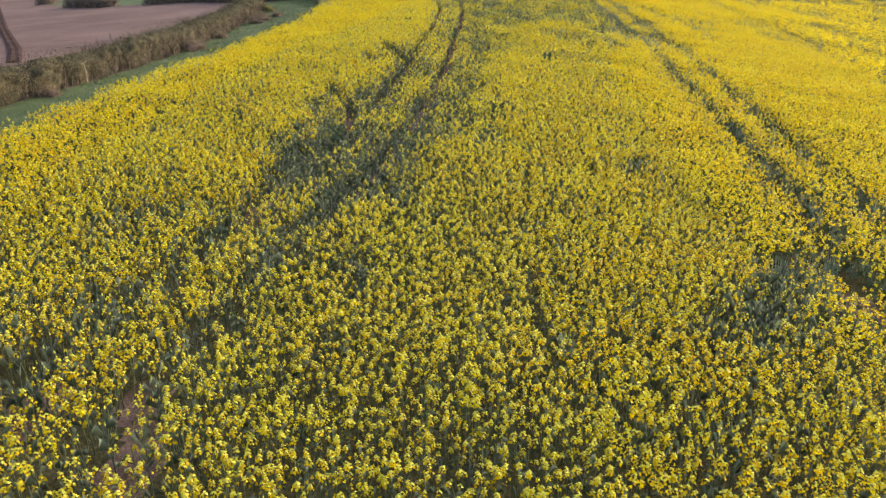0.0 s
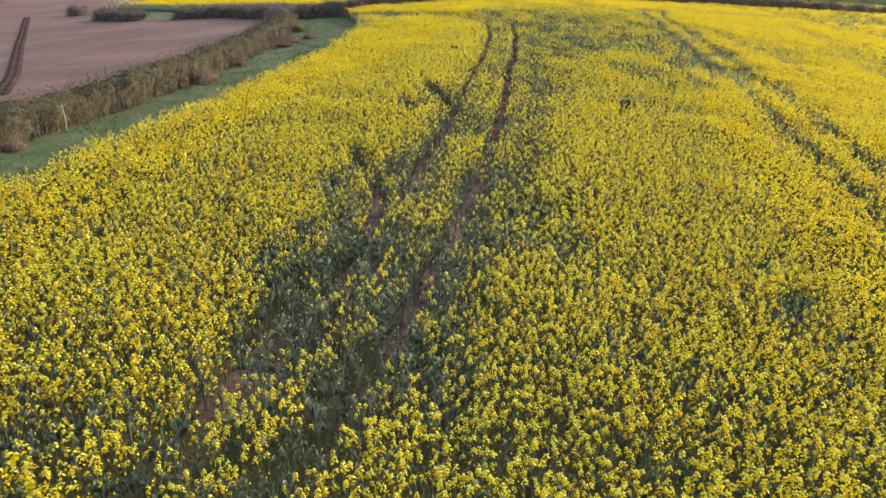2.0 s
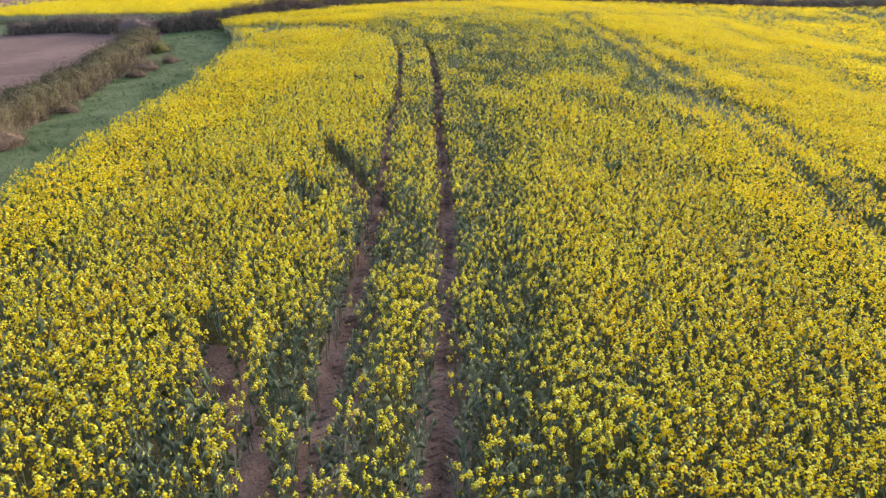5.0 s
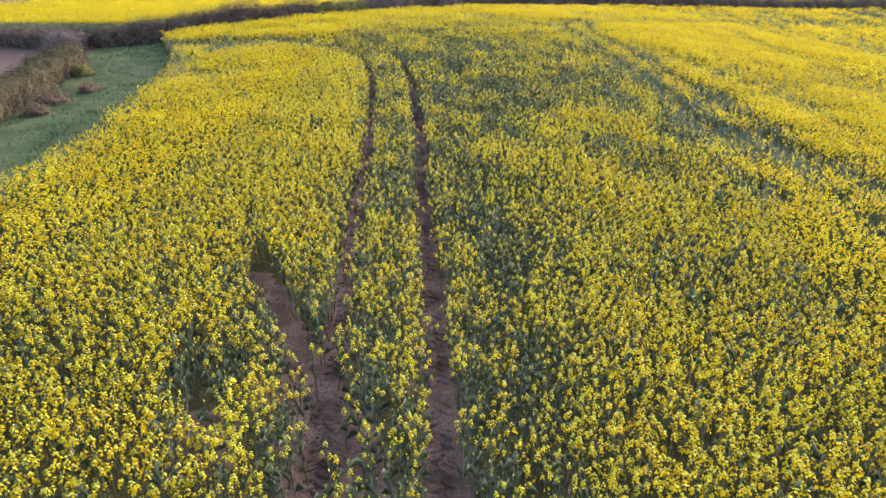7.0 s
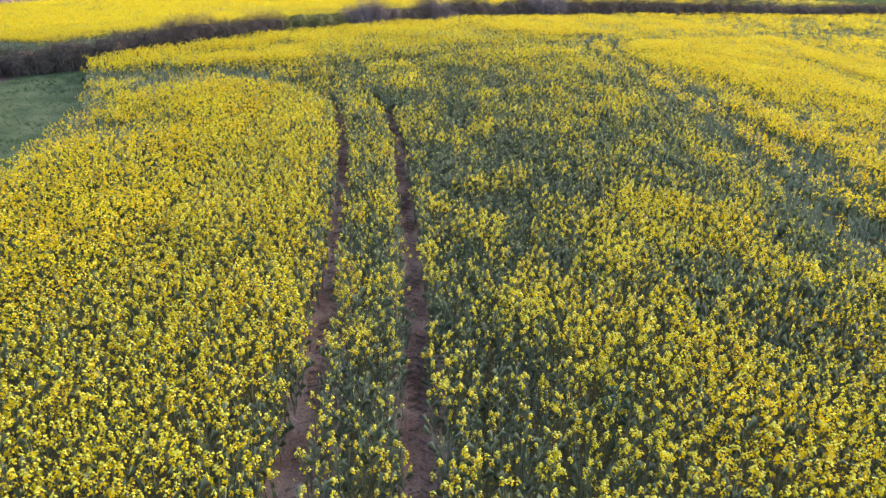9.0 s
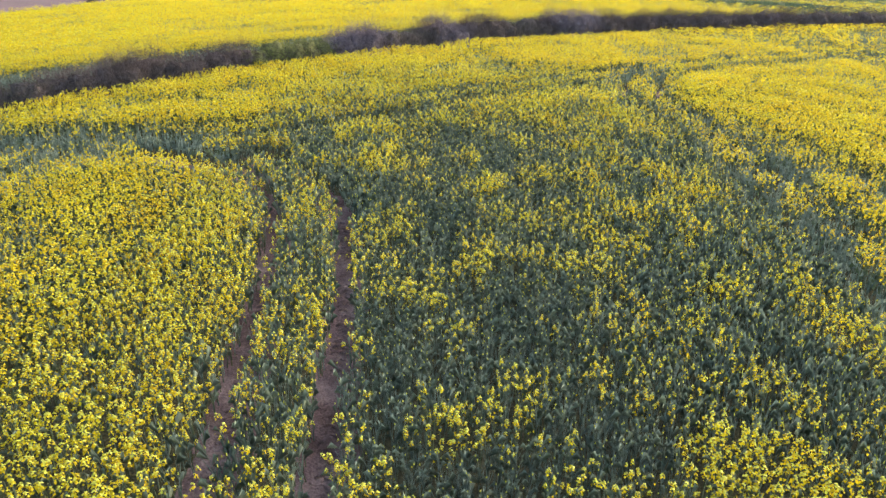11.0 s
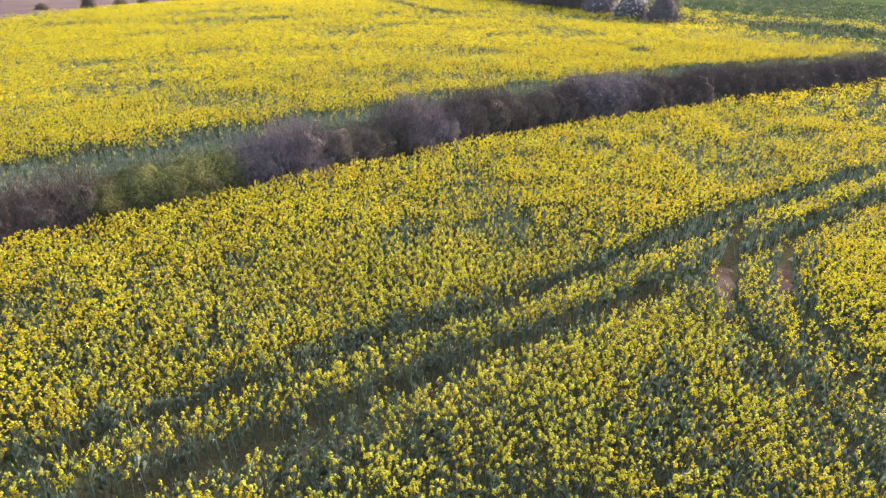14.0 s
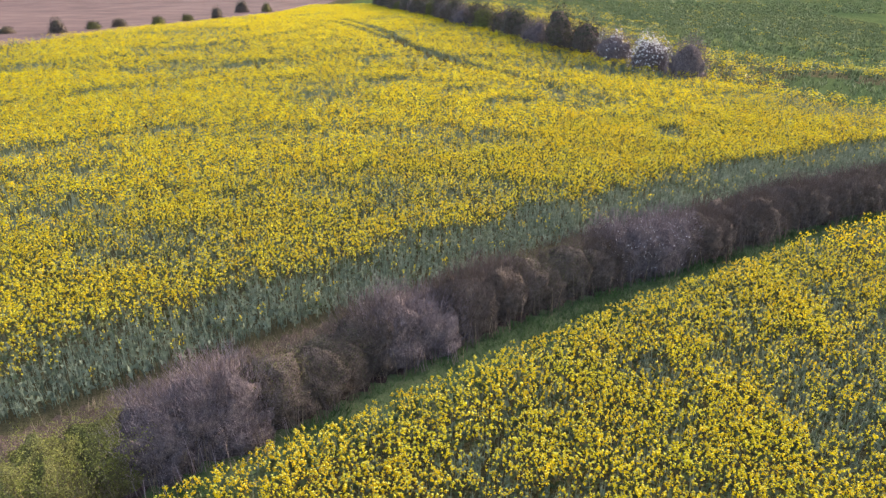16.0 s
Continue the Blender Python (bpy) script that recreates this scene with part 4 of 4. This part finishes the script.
for x, y, h in ((-92.6, 201, 1.2), (-84.5, 203, 1.7), (-83.0, 212, 1.4), (-81.5, 218.5, 1.6), (-77.2, 226, 1.6), (-77.0, 239.5, 1.4), (-73.5, 247.5, 1.9), (-79.5, 280, 2.2), (-73.5, 283, 2.2)):
    shrub("bush", "round dark bush in the far ploughed field", "scattered bushes", tree_kinds[pick.randrange(4)], (x, y), pick.uniform(0, 360), (0.66 * h / 1.5, 0.7, 0.32 * h))

# ---- small things in and beside the field ----


def part(name, sprig, materials, parent, label=""):
    v, t, m = sprig.done()
    ob = new(name, mesh_of(name, v, t, m, materials))
    ob.parent = parent
    if label:
        ob["label"] = label
    return ob


def rapeseed_plant(seed):
    """A single plant, told apart at the edge of bare soil: stem, leaves and flower heads."""
    r = np.random.default_rng(seed)
    base = tagged(new("rapeseed_plant"), "single rapeseed plant with yellow flower heads beside bare soil", "plant", "plants beside the tracks")
    s = Sprig(seed)
    s.stalk((0, 0, -0.02), (0.02, 0.01, 0.98), 0.011, 0)
    part("stem", s, [STEM], base)
    for k in range(4):
        s = Sprig(seed + 20 + k)
        a, z = r.uniform(0, 6.28), 0.25 + 0.15 * k
        s.leaf((0, 0, z), a, 0.17 - 0.025 * k, 0.013, 1.2, 0)
        s.leaf((0, 0, z), a + 0.25, 0.11, 0.010, 1.6, 0)
        part("leaf", s, [LEAF], base)
    for k in range(3):
        s = Sprig(seed + 40 + k)
        a = r.uniform(0, 6.28)
        at = (0.02, 0.01, 1.0) if k == 0 else (0.13 * math.cos(a), 0.13 * math.sin(a), r.uniform(0.82, 0.93))
        if k:
            s.stalk((0.01, 0, 0.55), at, 0.007, 2, cone=True)
        s.raceme(at, 0.036, 0.075, 12 if k == 0 else 9, 0.017)
        s.buds(at, 0.014, 0.03)
        part("flower_head", s, [PETAL, BUD_LIT_TOP, STEM], base)
    return base


models = [rapeseed_plant(2000 + 100 * k) for k in range(4)]
spots = []
for line in (RUT_R, RUT_L):
    for x, y, a in along([p for p in line if 20 <= p[1] <= 69], 0.8):
        q = pick.choice((-1, 1)) * pick.uniform(0.27, 0.40)
        spots.append((x + q, y + pick.uniform(-0.3, 0.3)))
for line, r in SPILLS[:2]:
    for x, y, a in along(line, 0.45):
        t = radians(a)
        for q in (-1, 1):
            d = q * (r + pick.uniform(0.05, 0.25))
            spots.append((x - math.sin(t) * d, y + math.cos(t) * d))
spots += [(-17.5, 54.5), (-17.3, 54.9), (-16.7, 49.0), (-18.6, 57.3), (-15.6, 40.2), (-15.4, 33.6), (-4.9, 38.4), (-6.1, 37.9), (-5.9, 38.2), (-4.3, 36.4), (-4.4, 25.6), (-4.75, 26.3)]
for k, (x, y) in enumerate(spots):
    size = pick.uniform(0.85, 1.1)
    m = pose(x, y, float(land(x, y)) - 0.03, pick.uniform(-5, 5), pick.uniform(-5, 5), pick.uniform(0, 360)) @ Matrix.Scale(size, 4)
    if k < 4:
        models[k].matrix_world = m
    else:
        copy_thing(models[k % 4], m)


def weed(seed):
    """A broad-leaved weed: a rosette of upright blue-green leaves."""
    base = tagged(new("weed"), "clump of blue-green broad-leaved weed standing in the crop", "weed", "weeds in the crop")
    r = np.random.default_rng(seed)
    for k in range(26):
        s = Sprig(seed + k)
        a = k * 2.4
        q = r.uniform(0.0, 0.16)
        s.leaf((q * math.cos(a + 1), q * math.sin(a + 1), 0.5 + 0.018 * k), a, r.uniform(0.10, 0.18), r.uniform(0.018, 0.032), r.uniform(0.4, 1.2), 0)
        part("leaf", s, [WEED_LEAF], base)
    s = Sprig(seed + 50)
    s.stalk((0, 0, 0), (0, 0, 1.0), 0.02, 0)
    part("stem", s, [STEM], base)
    return base


first = weed(3000)
places = [(-2.08, 48.0), (3.2, 47.4), (0.16, 27.9), (-9.4, 53.1), (-4.2, 22.5), (-8.4, 24.2), (1.0, 41.0)]
for k, (x, y) in enumerate(places):
    m = pose(x, y, float(land(x, y)) - 0.02, 0, 0, 50 * k) @ Matrix.Scale(pick.uniform(0.9, 1.15), 4)
    if k:
        copy_thing(first, m)
    else:
        first.matrix_world = m


def lump(seed):
    r = np.random.default_rng(seed)
    s = Sprig(seed)
    pts = [np.array(q, float) * r.uniform(0.6, 1.2) for q in ((1, 0, 0), (0, 1, 0), (-1, 0, 0), (0, -1, 0), (0, 0, 0.8), (0, 0, -0.5))]
    s.put(pts, [(0, 1, 4), (1, 2, 4), (2, 3, 4), (3, 0, 4), (1, 0, 5), (2, 1, 5), (3, 2, 5), (0, 3, 5)], 0)
    return s.done()


def clods():
    """Loose lumps of soil on the bare ground."""
    heap = Heap()
    x, y = sow(-18, 0, 6, 75, 0.085)
    keep = bare(x, y) & (lattice(x, y, 0.5, 91) > 0.45) & (x > -17)
    x, y = x[keep], y[keep]
    pos = np.stack([x, y, land(x, y) - ruts(x, y)], 1).astype(np.float32)
    v = rng.integers(0, 4, len(x))
    size = (0.012 + 0.03 * rng.uniform(0, 1, len(x)) ** 3).astype(np.float32)
    for k in range(4):
        heap.add(lump(3100 + k), pos[v == k], rng.uniform(0, 6.28, int((v == k).sum())), size[v == k])
    return tagged(new("soil_clods", heap.mesh("soil_clods", [SOIL])), "small loose clods of dry pinkish-brown soil", "soil", kind="stuff")


def tread():
    """Slanting ridges that tractor tyres pressed into the soil."""
    heap = Heap()
    s = Sprig(1)
    s.put([(-0.13, -0.03, -0.02), (0.13, -0.03, -0.02), (0.13, 0.03, -0.02), (-0.13, 0.03, -0.02), (-0.12, -0.008, 0.028), (0.12, -0.008, 0.022), (0.12, 0.012, 0.022), (-0.12, 0.012, 0.028)],
          [(0, 1, 5), (0, 5, 4), (1, 2, 6), (1, 6, 5), (2, 3, 7), (2, 7, 6), (3, 0, 4), (3, 4, 7), (4, 5, 6), (4, 6, 7)], 0)
    bar = s.done()
    pos, turn = [], []
    for line in (RUT_R, RUT_L, [(-6.6, 39.2), (-5.6, 37.6), (-5.05, 35.6), (-4.9, 34)]):
        for k, (x, y, a) in enumerate(along([p for p in line if 19 <= p[1] <= 70], 0.11)):
            t, q = radians(a), (0.09 if k % 2 else -0.09)
            px, py = x - math.sin(t) * q, y + math.cos(t) * q
            pos.append((px, py, float(land(px, py)) - float(ruts(np.array(px), np.array(py))) + 0.004))
            turn.append(t - math.pi / 2 + (0.6 if k % 2 else -0.6))
    heap.add(bar, np.array(pos, np.float32), np.array(turn), rng.uniform(0.75, 1.05, len(pos)).astype(np.float32))
    return tagged(new("tyre_tread_ridges", heap.mesh("tyre_tread_ridges", [SOIL])), "slanted tyre tread ridges pressed into the brown wheel tracks", "soil", kind="stuff")


clods()
tread()


def dead_branch(x, y, turn):
    """A pale forked branch that stands out of the hedge."""
    base = tagged(new("dead_branch"), "pale forked dead branch standing in the hedge", "branch")
    base.matrix_world = pose(x, y, float(land(x, y)) - 0.05, 0, 0, turn)
    for name, runs in (("limb", [((0, 0, 0), (0.03, 0, 0.5)), ((0.03, 0, 0.5), (-0.02, 0.02, 1.05))]),
                       ("fork", [((-0.02, 0.02, 1.0), (0.3, 0.0, 1.18)), ((0.3, 0, 1.18), (0.62, 0.05, 1.2))]), ("fork", [((0.0, 0, 0.98), (-0.35, 0.02, 1.06))])):
        s = Sprig(5)
        for a, b in runs:
            s.stalk(a, b, 0.022 if name == "limb" else 0.014, 0)
        part(name, s, [WOOD], base)


dead_branch(-20.15, 32.4, 30)

brush = bush_meshes(4000, 1.7, 1.3, 0.6, 900, STRAW, STRAW, 0.1, core=BANK, straw=0.6)
for x, y, k in ((-23.7, 63.3, 0.8), (-20.9, 43.6, 1.2), (-24.0, 60.6, 1.1), (-23.4, 58.4, 0.8), (-21.9, 49.5, 0.7), (-27.2, 68.5, 0.9), (-19.9, 29.5, 0.7)):
    shrub("brushwood_heap", "pale heap of dry brushwood and dead grass at the hedge foot", "brushwood heaps", brush, (x, y), pick.uniform(0, 360), (k, k, k))


def furrow():
    """A dark wheel line across the ploughed field."""
    line = [(-30.0, 39.3), (-35.2, 45.6), (-52.2, 64.2), (-81, 96.5)]
    bm = bmesh.new()
    last = None
    for x, y, a in along(line, 1.0):
        t = radians(a)
        row = []
        for q, up in ((-0.42, 0.02), (-0.2, 0.06), (0.0, 0.03), (0.2, 0.06), (0.42, 0.02)):
            px, py = x - math.sin(t) * q, y + math.cos(t) * q
            row.append(bm.verts.new((px, py, float(land(px, py)) + up + 0.03)))
        if last:
            for k in range(4):
                bm.faces.new((last[k], last[k + 1], row[k + 1], row[k]))
        last = row
    me = bpy.data.meshes.new("wheel_line")
    bm.to_mesh(me)
    me.materials.append(DARK_SOIL)
    return tagged(new("wheel_line", me), "dark brown wheel line across the ploughed field", "soil", kind="structure")


furrow()
